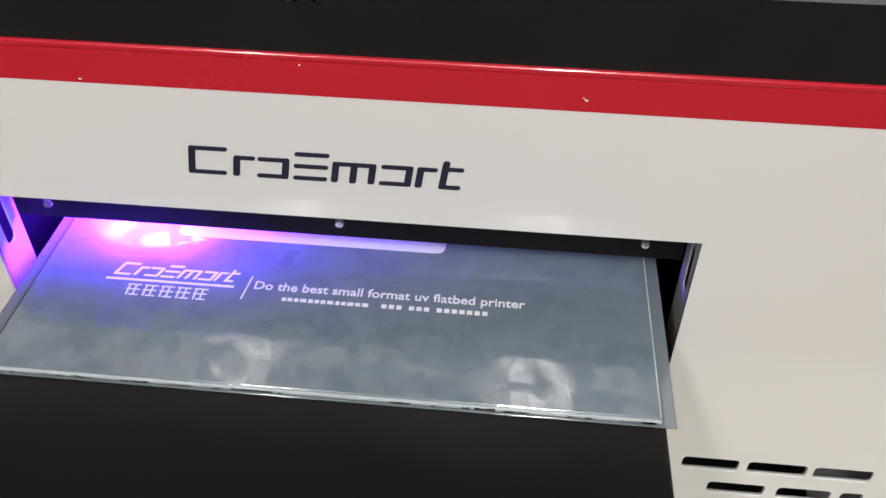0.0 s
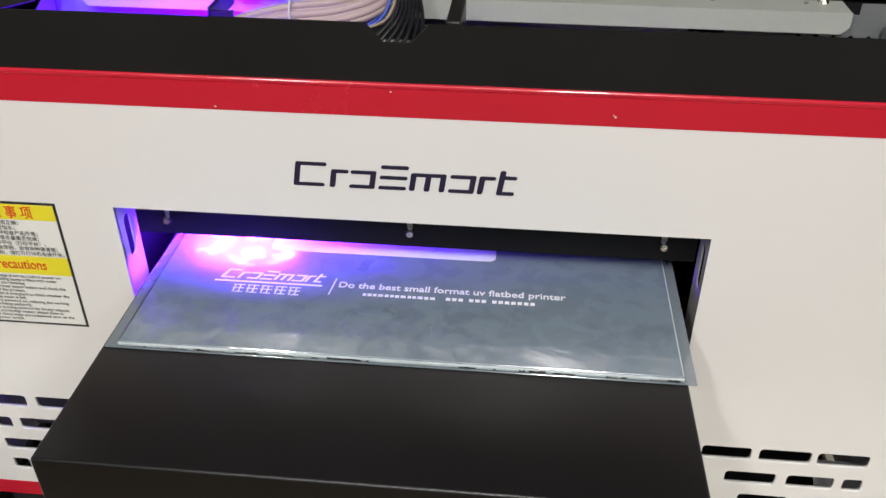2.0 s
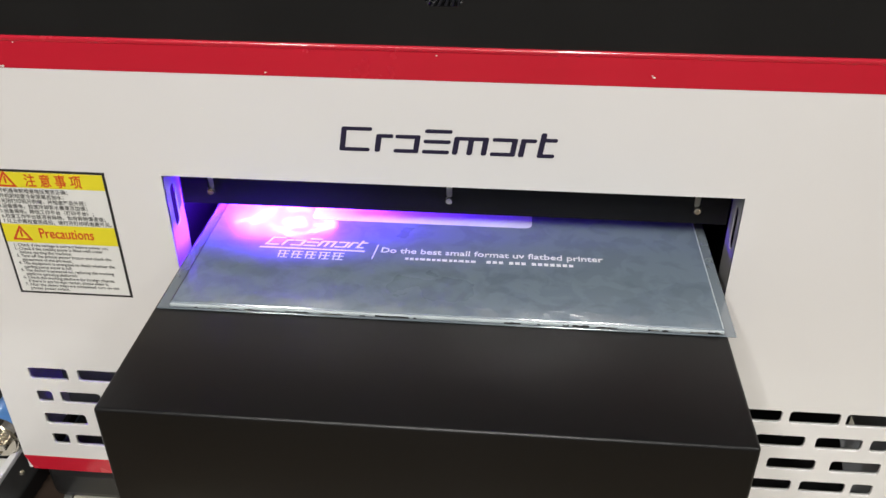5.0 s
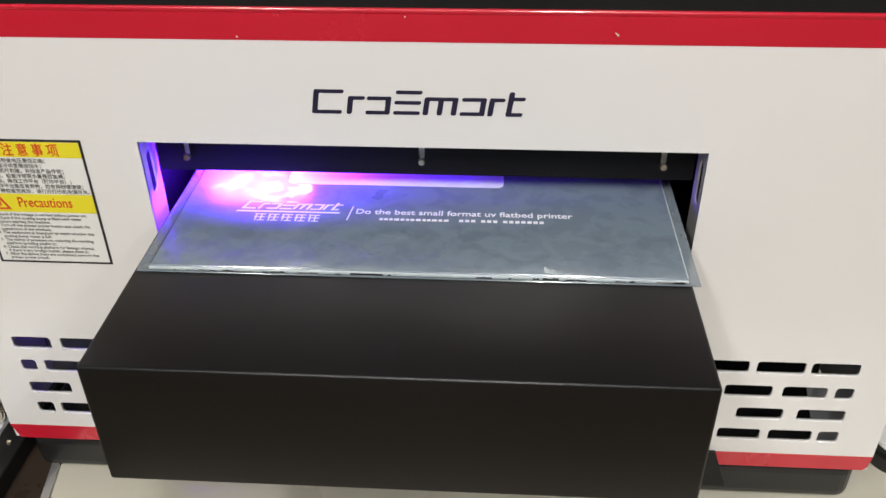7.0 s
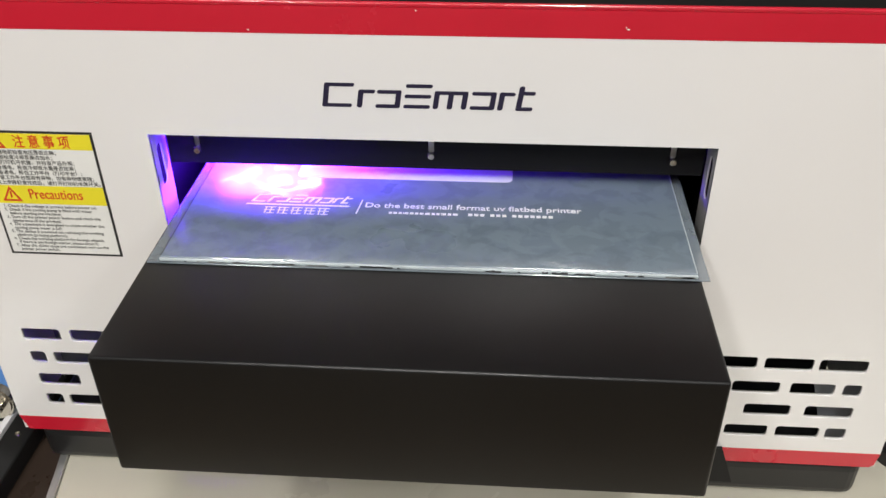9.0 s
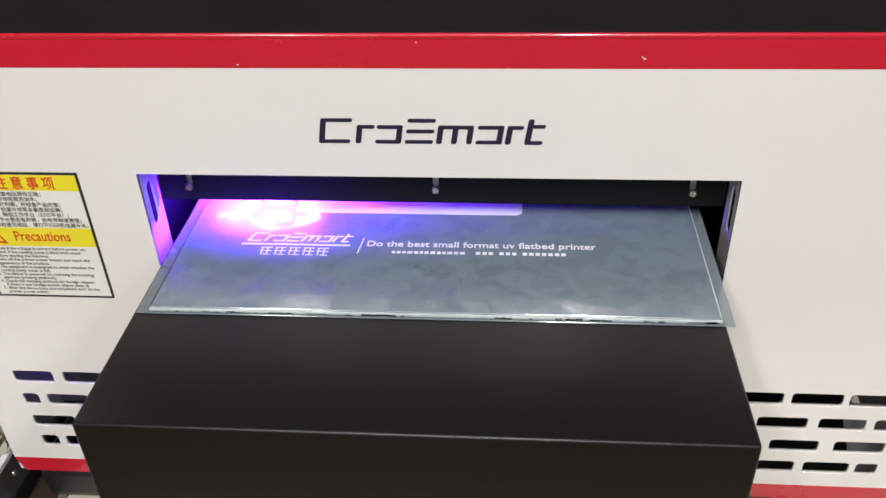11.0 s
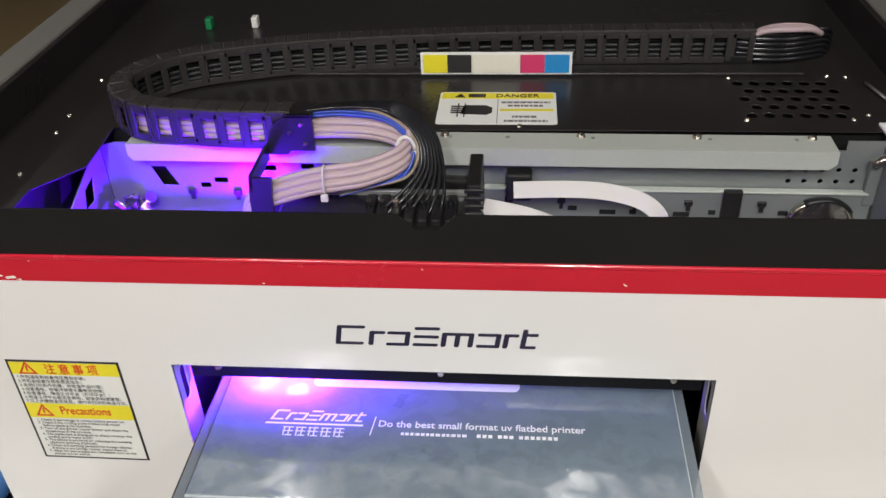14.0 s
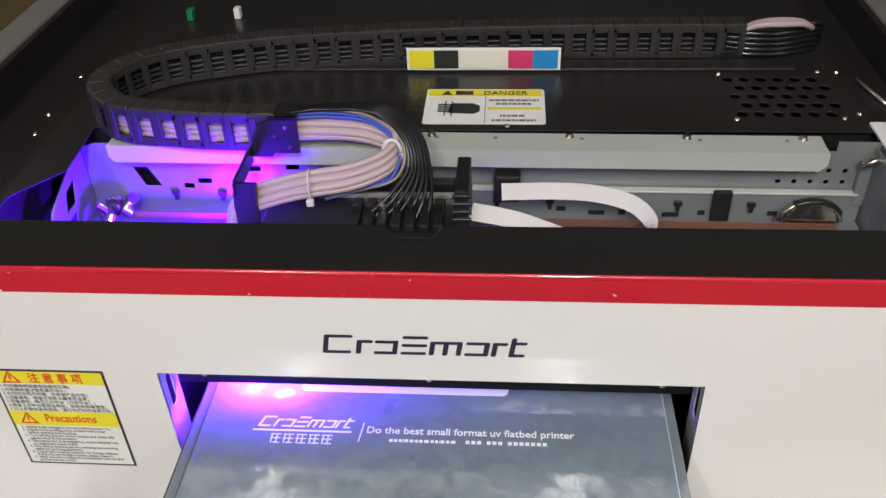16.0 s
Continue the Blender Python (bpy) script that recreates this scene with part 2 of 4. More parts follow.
def sheet(outlines, thick, m, bevel=0.0):
    """A plate of the given thickness whose face lies in the plane of m; first outline is the rim, the others are holes."""
    if len(outlines) == 1 and bevel == 0:
        bm = bmesh.new()
        lo = [bm.verts.new((u, v, -thick)) for u, v in outlines[0]]
        hi = [bm.verts.new((u, v, 0)) for u, v in outlines[0]]
        bm.faces.new(hi)
        bm.faces.new(lo[::-1])
        for k in range(len(lo)):
            j = (k + 1) % len(lo)
            bm.faces.new((lo[k], lo[j], hi[j], hi[k]))
        bmesh.ops.recalc_face_normals(bm, faces=bm.faces[:])
        bmesh.ops.transform(bm, matrix=m, verts=bm.verts)
        return bm
    cu = bpy.data.curves.new("plan", "CURVE")
    cu.dimensions, cu.fill_mode = "2D", "BOTH"
    cu.extrude = thick / 2 - bevel
    cu.bevel_depth, cu.bevel_resolution = bevel, 1
    cu.offset = -bevel
    for pts in outlines:
        sp = cu.splines.new("POLY")
        sp.points.add(len(pts) - 1)
        for p, q in zip(sp.points, pts):
            p.co = (q[0], q[1], 0, 1)
        sp.use_cyclic_u = True
    ob = new("plan", cu)
    dep = bpy.context.evaluated_depsgraph_get()
    me = bpy.data.meshes.new_from_object(ob.evaluated_get(dep))
    bpy.data.objects.remove(ob)
    bpy.data.curves.remove(cu)
    bm = bmesh.new()
    bm.from_mesh(me)
    bpy.data.meshes.remove(me)
    bmesh.ops.remove_doubles(bm, verts=bm.verts[:], dist=1e-6)
    bmesh.ops.transform(bm, matrix=m @ Matrix.Translation((0, 0, -thick / 2)), verts=bm.verts)
    return bm


def words(body, size, m, thick=0.0002, shear=0.0, align="LEFT", width=None, bold=0.003):
    cu = bpy.data.curves.new("words", "FONT")
    cu.offset = size * bold
    cu.body, cu.size, cu.extrude, cu.shear, cu.align_x, cu.resolution_u = body, size, thick, shear, align, 3
    ob = new("words", cu)
    dep = bpy.context.evaluated_depsgraph_get()
    me = bpy.data.meshes.new_from_object(ob.evaluated_get(dep))
    bpy.data.objects.remove(ob)
    bpy.data.curves.remove(cu)
    bm = bmesh.new()
    bm.from_mesh(me)
    bpy.data.meshes.remove(me)
    if width and bm.verts:
        xs = [v.co.x for v in bm.verts]
        k = width / (max(xs) - min(xs))
        x0 = min(xs)
        for v in bm.verts:
            v.co.x = (v.co.x - x0) * k
    bmesh.ops.transform(bm, matrix=m, verts=bm.verts)
    return bm


def smooth_path(pts, steps=8):
    """Points on a smooth curve through pts."""
    p = [Vector(q) for q in pts]
    p = [2 * p[0] - p[1]] + p + [2 * p[-1] - p[-2]]
    out = []
    for i in range(1, len(p) - 2):
        a, b, c, d = p[i - 1:i + 3]
        for k in range(steps):
            t = k / steps
            out.append(0.5 * (2 * b + (c - a) * t + (2 * a - 5 * b + 4 * c - d) * t * t + (3 * b - a - 3 * c + d) * t ** 3))
    out.append(p[-2])
    return out


def sweep(path, ra, rb=None, n=10, up=(0, 0, 1), square=False, bm=None):
    """A tube along path: ra across, rb along up."""
    rb = ra if rb is None else rb
    own = bmesh.new()
    rings = []
    ref = Vector(up)
    for i, p in enumerate(path):
        t = (path[min(i + 1, len(path) - 1)] - path[max(i - 1, 0)]).normalized()
        side = t.cross(ref)
        if side.length < 1e-4:
            side = t.cross(Vector((0, 1, 0.01)))
        side.normalize()
        top = side.cross(t).normalized()
        ring = []
        for k in range(n):
            a = 2 * math.pi * (k + 0.5) / n
            c, s = math.cos(a), math.sin(a)
            if square:
                e = max(abs(c), abs(s))
                c, s = c / e, s / e
            ring.append(own.verts.new(p + side * (c * ra) + top * (s * rb)))
        rings.append(ring)
    for r, q in zip(rings, rings[1:]):
        for k in range(n):
            own.faces.new((r[k], r[(k + 1) % n], q[(k + 1) % n], q[k]))
    own.faces.new(rings[0][::-1])
    own.faces.new(rings[-1])
    bmesh.ops.recalc_face_normals(own, faces=own.faces[:])
    if bm is None:
        return own
    return join(bm, own)


def screw_head(at, axis, r=0.0032, h=0.0018):
    """A domed cross-head screw."""
    a = Vector(axis).normalized()
    bm = cylinder(Vector(at) + a * h / 2, a, r, h, 14, r * 0.72)
    turn = Vector((0, 0, 1)).rotation_difference(a).to_matrix().to_4x4()
    for ang in (20, 110):
        own = box(-r * 0.55, r * 0.55, -r * 0.1, r * 0.1, -0.0002, 0.0002)
        bmesh.ops.transform(own, matrix=Matrix.Translation(Vector(at) + a * h) @ turn @ pose(0, 0, 0, 0, 0, ang), verts=own.verts)
        join(bm, own)
    return bm


# ---- room ----
FLOOR_Z, TABLE_Z = -0.86, -0.072
RX, RY0, RY1 = 3.4, -3.6, 5.6
tagged(part("floor", box(-RX, RX, RY0, RY1, FLOOR_Z - 0.1, FLOOR_Z), FLOORM), "warm brown wood-look floor of the showroom", "floor", kind="structure")
tagged(part("ceiling", box(-RX, RX, RY0, RY1, CEILING_Z, CEILING_Z + 0.1), CEILM), "plain pale ceiling", "ceiling", kind="structure")
tagged(part("wall_north", box(-RX, RX, RY1, RY1 + 0.1, FLOOR_Z, CEILING_Z), WALLM), "plain painted wall", "wall", kind="structure")
tagged(part("wall_south", box(-RX, RX, RY0 - 0.1, RY0, FLOOR_Z, CEILING_Z), WALLM), "plain painted wall", "wall", kind="structure")
tagged(part("wall_west", box(-RX - 0.1, -RX, RY0, RY1, FLOOR_Z, CEILING_Z), WALLM), "plain painted wall", "wall", kind="structure")
tagged(part("wall_east", box(RX, RX + 0.1, RY0, RY1, FLOOR_Z, CEILING_Z), WALLM), "plain painted wall", "wall", kind="structure")
# Fixtures for all six lights; the last four only go with the added fill.
for lx, ly in TUBES:
    fix = thing("ceiling_light", (lx, ly, CEILING_Z - 0.03), "white linear ceiling light, switched on; two inferred, four added as unseen fill", "ceiling light", "ceiling lights")
    part("housing", box(lx - 0.09, lx + 0.09, ly - 0.64, ly + 0.64, CEILING_Z - 0.06, CEILING_Z, 0.008), TRIM, fix)
    part("diffuser", box(lx - 0.075, lx + 0.075, ly - 0.61, ly + 0.61, CEILING_Z - 0.068, CEILING_Z - 0.058, 0.003), GLOW, fix, "glowing white diffuser")

# ---- table ----
table = thing("table", (0, 0, FLOOR_Z), "dark brown wooden table that carries the printer", "table")
part("tabletop", box(-0.80, 1.1, -0.27, 0.62, TABLE_Z - 0.03, TABLE_Z, 0.002), WOOD, table)
for lx in (-0.75, 1.05):
    for ly in (-0.22, 0.55):
        part("leg", box(lx - 0.022, lx + 0.022, ly - 0.022, ly + 0.022, FLOOR_Z, TABLE_Z - 0.03, 0.003), ALU, table)

mat = thing("cream_panel", (0.2, -0.12, TABLE_Z), "cream laminate panel with a metal edge trim, lying before the printer", "panel")
part("board", sheet([[(-0.320, -0.262), (0.90, -0.262), (0.90, 0.55), (-0.368, 0.55), (-0.368, 0.010)]], 0.004, Matrix.Translation((0, 0, TABLE_Z + 0.004))), TABLE, mat)
part("trim", sheet([[(-0.328, -0.262), (-0.3205, -0.262), (-0.3685, 0.010), (-0.376, 0.010)]], 0.0075, Matrix.Translation((0, 0, TABLE_Z + 0.0075))), ALU, mat, "dull metal edge trim")

# ---- printer ----
printer = thing("uv_printer", (0, 0.2, TABLE_Z), "white and black flatbed printer with red stripes, top cover open", "printer")
X0, X1 = -0.396, 0.402


def vents():
    """Rows of slanted vent slots on both sides: (start, end, top)."""
    out = []
    for z, spans in ((0.106, ((0.236, 0.275), (0.281, 0.3215), (0.326, 0.366))),
                     (0.079, ((0.2585, 0.299), (0.3075, 0.345), (0.3515, 0.367))),
                     (0.053, ((0.273, 0.313), (0.325, 0.366))),
                     (0.0275, ((0.2605, 0.298), (0.305, 0.343), (0.348, 0.366)))):
        out += [(a, b, z) for a, b in spans]
    for z, spans in ((0.1065, ((-0.3645, -0.329), (-0.3205, -0.283), (-0.274, -0.237))),
                     (0.080, ((-0.3635, -0.349), (-0.342, -0.305), (-0.296, -0.259))),
                     (0.0535, ((-0.363, -0.324), (-0.311, -0.273))),
                     (0.0285, ((-0.362, -0.346), (-0.340, -0.302), (-0.293, -0.256)))):
        out += [(a, b, z) for a, b in spans]
    return out


rim = [(X0, -0.002), (X1, -0.002), (X1, 0.3803), (X0, 0.3803)]
opening = [(-0.21, 0.10), (0.21, 0.10), (0.21, 0.30), (-0.21, 0.30)]
slots = [rounded(a, b, z - 0.0135, z, 0.003, 3) for a, b, z in vents()]
part("front_panel", sheet([rim, opening] + slots, 0.0034, UPRIGHT), WHITE, printer, "white powder-coated front panel with vent slots")
part("red_stripe", sheet([[(X0, 0.3803), (X1, 0.3803), (X1, 0.3995), (X0, 0.3995)]], 0.0018, Matrix.Translation((0, -0.0003, 0)) @ UPRIGHT), RED, printer, "glossy red stripe along the upper edge")
edge = smooth_path([(X0, 0.0012, 0.4012), (0, 0.0012, 0.4012), (X1, 0.0012, 0.4012)], 4)
part("stripe_edge", sweep(edge, 0.0017, 0.0022, 10), RED, printer, "rounded red upper edge", True)
low = [(X0 + 0.006, -0.019), (X1 - 0.006, -0.019), (X1 - 0.002, -0.016), (X1, -0.002), (X0, -0.002)]
part("lower_red_stripe", sheet([low], 0.0018, Matrix.Translation((0, -0.0003, 0)) @ UPRIGHT), RED, printer, "red stripe along the foot")
band = [(X0, 0.4025), (X1, 0.4025), (X1, 0.4425), (0.0185, 0.4415), (0.0075, 0.4295), (-0.0105, 0.4295), (-0.021, 0.4415), (X0, 0.4425)]
part("black_front_rim", sheet([band], 0.0016, Matrix.Translation((0, 0.0016, 0)) @ UPRIGHT), BLACK, printer, "black front rim with a notch")
part("base_frame", box(-0.386, 0.396, 0.004, 0.50, -0.066, -0.0195, 0.012, 4), BASEM, printer, "black recessed base")
for fx in (-0.33, 0.34):
    for fy in (0.06, 0.45):
        part("foot", cylinder((fx, fy, (TABLE_Z + 0.004 - 0.065) / 2), (0, 0, 1), 0.02, -0.065 - TABLE_Z - 0.004, 20), HOLE, printer)
part("bed_bracket", sheet([[(-0.306, -0.044), (-0.24, -0.044), (-0.24, -0.012), (-0.288, -0.012)]], 0.003, Matrix.Translation((0, -0.004, 0)) @ UPRIGHT), BLACK, printer, "black foot plate beside the bed")
part("bed_bracket", sheet([[(0.24, -0.043), (0.277, -0.043), (0.262, 0.0), (0.24, 0.0)]], 0.003, Matrix.Translation((0, -0.004, 0)) @ UPRIGHT), BLACK, printer, "black foot plate beside the bed")
# side panels with a raised rim
part("side_panel", box(X0, X0 + 0.003, 0.002, 0.56, -0.02, 0.405), WHITE, printer)
part("side_panel", box(X1 - 0.003, X1, 0.002, 0.56, -0.02, 0.405), WHITE, printer)
part("side_rim", box(-0.446, -0.411, 0.05, 0.56, 0.402, 0.444, 0.003), GREYRIM, printer, "raised dark side rim, its grey ceiling sheen put into the colour")
part("side_rim", box(0.411, 0.446, 0.05, 0.56, 0.402, 0.444, 0.003), GREYRIM, printer, "raised dark side rim, its grey ceiling sheen put into the colour")
part("rim_lining", box(-0.411, -0.404, 0.0035, 0.56, 0.402, 0.4425, 0.001), DECKM, printer, "black inner lining of the rim")
part("rim_lining", box(0.404, 0.411, 0.0035, 0.56, 0.402, 0.4425, 0.001), DECKM, printer, "black inner lining of the rim")
part("back_panel", box(X0, X1, 0.56, 0.563, -0.02, 0.52), BLACK, printer)
# opening returns with oval cut-outs
for sx in (-1, 1):
    side = sheet([[(0.0, 0.10), (0.029, 0.10), (0.029, 0.30), (0.0, 0.30)], rounded(0.009, 0.019, 0.248, 0.284, 0.0049, 5)], 0.0014, Matrix.Translation((sx * 0.2115 + 0.0007, 0.0036, 0)) @ SIDE)
    part("opening_cheek", side, WHITE, printer, "folded white cheek with an oval hole")
part("opening_lip", box(-0.21, 0.21, 0.0036, 0.029, 0.3002, 0.3014), WHITE, printer)
plate_slots = [rounded(x - 0.0022, x + 0.0022, 0.274, 0.2985, 0.0021, 4) for x in (-0.185, 0.0, 0.185)]
part("height_plate", sheet([[(-0.2085, 0.2608), (0.2085, 0.2608), (0.2085, 0.325), (-0.2085, 0.325)]] + plate_slots, 0.0016, Matrix.Translation((0, 0.030, 0)) @ UPRIGHT), DARKIN, printer, "black adjustable plate above the bed")
part("plate_backing", box(-0.205, 0.205, 0.0322, 0.0332, 0.268, 0.33), WHITE, printer, "grey sheet behind the slots")
for x in (-0.185, 0.0, 0.185):
    part("screw", screw_head((x, 0.0282, 0.2730), (0, -1, 0), 0.0034, 0.0018), STEEL, printer)
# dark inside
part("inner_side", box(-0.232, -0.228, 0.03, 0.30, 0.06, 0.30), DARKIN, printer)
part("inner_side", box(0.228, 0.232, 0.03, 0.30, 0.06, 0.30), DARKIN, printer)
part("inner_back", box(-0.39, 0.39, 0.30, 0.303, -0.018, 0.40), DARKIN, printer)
part("vent_backing", box(-0.392, -0.23, 0.085, 0.087, -0.015, 0.20), GREY, printer)
part("vent_backing", sheet([[(0.362, -0.018), (0.395, -0.018), (0.395, 0.066), (0.336, 0.066)]], 0.002, Matrix.Translation((0, 0.03, 0)) @ UPRIGHT), GREYD, printer, "grey inner bracket")
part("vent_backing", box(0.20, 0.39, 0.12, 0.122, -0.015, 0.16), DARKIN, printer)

# print bed
bed = part("print_bed", box(-0.1945, 0.193, -0.1845, 0.29, 0.143, 0.2425, 0.0024, 3), BEDBLACK, printer, "black steel print bed, pushed out", True)
bed.data.set_sharp_from_angle(angle=radians(32))
part("bolt", box(0.193, 0.1965, -0.172, -0.166, 0.196, 0.206, 0.0008), BLACK, bed)

# top deck with its well
well = [(-0.335, 0.012), (0.372, 0.012), (0.372, 0.196), (-0.309, 0.198), (-0.304, 0.126), (-0.335, 0.086)]
DECK = 0.4065
holes = []
for r in range(5):
    for c in range(6):
        holes.append(circle(0.2645 + c * 0.0152 + (0.0076 if r % 2 else 0), 0.227 + r * 0.0170, 0.0052, 12, 0.0055))
part("top_deck", sheet([[(-0.404, 0.0035), (0.404, 0.0035), (0.404, 0.56), (-0.404, 0.56)], well] + holes, 0.0016, Matrix.Translation((0, 0, DECK))), DECKM, printer, "glossy black top deck with a perforated fan grille")
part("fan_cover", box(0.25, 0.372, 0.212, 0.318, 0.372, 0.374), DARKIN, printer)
for x, y in ((0.258, 0.306), (0.350, 0.311), (0.367, 0.309), (0.258, 0.217), (0.349, 0.219), (0.364, 0.228), (-0.363, 0.301), (-0.361, 0.221), (-0.358, 0.186), (-0.355, 0.111), (0.06, 0.2035)):
    part("screw", screw_head((x, y, DECK), (0, 0, 1), 0.0027, 0.0015), STEEL, printer)
part("well_wall", box(-0.345, -0.343, 0.086, 0.20, 0.33, DECK - 0.002), BLACK, printer)
own = box(-0.345, -0.343, 0.004, 0.086, 0.33, DECK - 0.002)
part("well_wall", own, BLACK, printer)
part("well_wall", box(-0.335, 0.372, 0.2000, 0.2020, 0.33, DECK - 0.002), BLACK, printer)
part("well_wall", box(0.372, 0.374, 0.004, 0.1975, 0.33, DECK - 0.002), BLACK, printer)
part("well_floor", box(-0.200, 0.372, 0.085, 0.30, 0.30, 0.302), GREYD, printer)
# chain tray step
part("tray_lip", box(-0.30, 0.33, 0.3115, 0.3325, DECK, DECK + 0.0035, 0.0015), DECKM, printer, "low black lip under the chain")
part("strip_holder", box(-0.0375, 0.1095, 0.3092, 0.3107, DECK, 0.4325), BLACK, printer)
part("edge_clip", sweep([Vector((0.3795, 0.292, DECK + 0.002)), Vector((0.385, 0.262, DECK + 0.003)), Vector((0.3905, 0.242, DECK + 0.002))], 0.0016, None, 8), ALU, printer, "bright metal edge clip", True)
part("latch", box(-0.297, -0.290, 0.44, 0.452, DECK, DECK + 0.012, 0.001), GREEN, printer, "small green plastic tab")
part("latch", box(-0.245, -0.238, 0.445, 0.455, DECK, DECK + 0.012, 0.001), PAPERW, printer, "small white plastic tab")

# ---- chassis in the well ----
WALL_Y, LEDGE_X = 0.176, 0.03
chassis = part("chassis", sheet([[(-0.319, 0.30), (0.378, 0.30), (0.378, 0.408), (0.332, 0.408), (0.332, 0.399), (-0.305, 0.399), (-0.319, 0.395)],
                                 [(-0.276, 0.375), (-0.262, 0.375), (-0.252, 0.355), (-0.268, 0.355)],
                                 rounded(0.205, 0.233, 0.381, 0.389, 0.0005, 1), rounded(0.227, 0.233, 0.337, 0.356, 0.0005, 1)]
                                + [circle(0.290 + k * 0.0132, z, 0.0023, 10) for k in range(5) for z in (0.3805, 0.3695)]
                                + [rounded(x, x + w, z, z + 0.0055, 0.0005, 1) for x, z, w in ((-0.232, 0.353, 0.010), (-0.218, 0.3585, 0.013), (-0.170, 0.372, 0.012), (-0.135, 0.374, 0.012), (-0.085, 0.356, 0.014), (-0.045, 0.351, 0.011), (-0.032, 0.371, 0.010), (0.005, 0.357, 0.011))], 0.0014,
                                Matrix.Translation((0, WALL_Y, 0)) @ UPRIGHT), GREY, printer, "galvanised steel back wall of the carriage way")
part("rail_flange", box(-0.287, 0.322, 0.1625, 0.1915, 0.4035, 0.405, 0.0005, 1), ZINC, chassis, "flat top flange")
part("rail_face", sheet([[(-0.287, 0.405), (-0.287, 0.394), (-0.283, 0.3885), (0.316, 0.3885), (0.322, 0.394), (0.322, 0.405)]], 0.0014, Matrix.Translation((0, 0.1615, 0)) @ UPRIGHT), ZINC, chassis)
# Ledge in paler zinc than its wall: the fold's highlight put into colour.
part("crease", box(LEDGE_X, 0.356, WALL_Y - 0.0085, WALL_Y - 0.0015, 0.3605, 0.3632, 0.0010, 2), ZINC, chassis, "folded ledge, its bright line put into the colour")
# Slots are near-black blocks on the wall, a hole's inner shade in colour.
for x, z, w in ((-0.19, 0.3375, 0.006), (-0.155, 0.3395, 0.010), (-0.06, 0.3375, 0.006), (0.104, 0.3405, 0.008), (0.132, 0.3370, 0.014), (0.158, 0.3375, 0.006), (0.196, 0.3360, 0.014), (0.226, 0.3385, 0.006), (0.285, 0.3390, 0.008)):
    y = WALL_Y - (0.0062 if x > LEDGE_X else 0.0012)
    part("slot", box(x, x + w, y - 0.0013, y, z, z + 0.0042), HOLE, chassis, "near-black block for a punched slot, hole shade put into the colour")
part("lower_wall", box(LEDGE_X, 0.36, WALL_Y - 0.0065, WALL_Y - 0.0055, 0.30, 0.3605), GREY, chassis)
part("end_plate", sheet([[(0.085, 0.30), (0.176, 0.30), (0.176, 0.397), (0.165, 0.397), (0.105, 0.372), (0.092, 0.352)], [(0.126, 0.357), (0.144, 0.357), (0.151, 0.378), (0.133, 0.374)], [(0.120, 0.334), (0.136, 0.334), (0.140, 0.350), (0.124, 0.350)]], 0.0014, Matrix.Translation((-0.3195, 0, 0)) @ SIDE), GREY, chassis, "galvanised end plate with square holes")
part("end_plate", box(0.362, 0.3634, 0.06, 0.176, 0.30, 0.404), GREY, chassis, "galvanised end plate")
part("corner_post", box(0.352, 0.362, 0.168, 0.176, 0.35, 0.392, 0.002), GREY, chassis)
part("lever", sweep(smooth_path([(0.352, 0.166, 0.392), (0.358, 0.164, 0.397), (0.364, 0.166, 0.398)], 4), 0.004, None, 10), STEEL, chassis, "", True)
part("side_strip", box(0.3655, 0.3835, 0.06, 0.2085, DECK, DECK + 0.003, 0.001), TRIM, printer, "pale metal strip beside the well")
for x in (0.113, 0.211, 0.306, -0.25, -0.005):
    part("screw", screw_head((x, 0.186, 0.405), (0, 0, 1), 0.0042, 0.0024), STEEL, chassis)
for x in (0.123, 0.221, 0.292, -0.243, -0.09, 0.0, 0.05):
    part("rivet", cylinder((x, 0.182, 0.4054), (0, 0, 1), 0.0018, 0.0009, 10), GREYD, chassis)
for x in (-0.240, -0.197, -0.113, -0.072, 0.005, 0.052, 0.098, 0.162, 0.208, 0.270):
    y = WALL_Y - (0.0065 if x > LEDGE_X else 0.0014)
    own = box(x - 0.0036, x + 0.0036, y - 0.003, y, 0.348, 0.353, 0.0006, 1)
    box(x - 0.0017, x + 0.0017, y - 0.003, y, 0.343, 0.349, 0, 2, own)
    part("clip", own, PLASTIC, chassis)
part("cable_guide", box(0.236, 0.252, WALL_Y - 0.012, WALL_Y - 0.0065, 0.335, 0.365, 0.0015), PLASTIC, chassis, "black plastic cable guide")
part("guide_rod", cylinder((0.02, 0.145, 0.330), (1, 0, 0), 0.004, 0.66, 14), STEEL, chassis, "", True)
part("encoder_strip", box(-0.275, 0.34, 0.155, 0.156, 0.3335, 0.3405), ORANGE, chassis, "amber encoder strip")
part("belt", box(-0.30, 0.33, 0.138, 0.142, 0.322, 0.328), BELT, chassis, "brown drive belt")
part("pulley", cylinder((0.318, WALL_Y - 0.014, 0.338), (0, 1, 0), 0.022, 0.008, 32, None, 0.001), STEEL, chassis)
part("pulley_arch", sweep([Vector((0.318 + 0.027 * math.cos(radians(a)), WALL_Y - 0.014, 0.334 + 0.025 * math.sin(radians(a)))) for a in range(15, 166, 10)], 0.0022, 0.004, 8, (0, 1, 0)), STEEL, chassis, "curved guard over the pulley", True)
part("guard_pad", sweep([Vector((0.318 + 0.0285 * math.cos(radians(a)), WALL_Y - 0.016, 0.334 + 0.0272 * math.sin(radians(a)))) for a in range(35, 131, 8)], 0.0020, 0.0045, 8, (0, 1, 0)), PLASTIC, chassis, "dark pad on the guard", True)
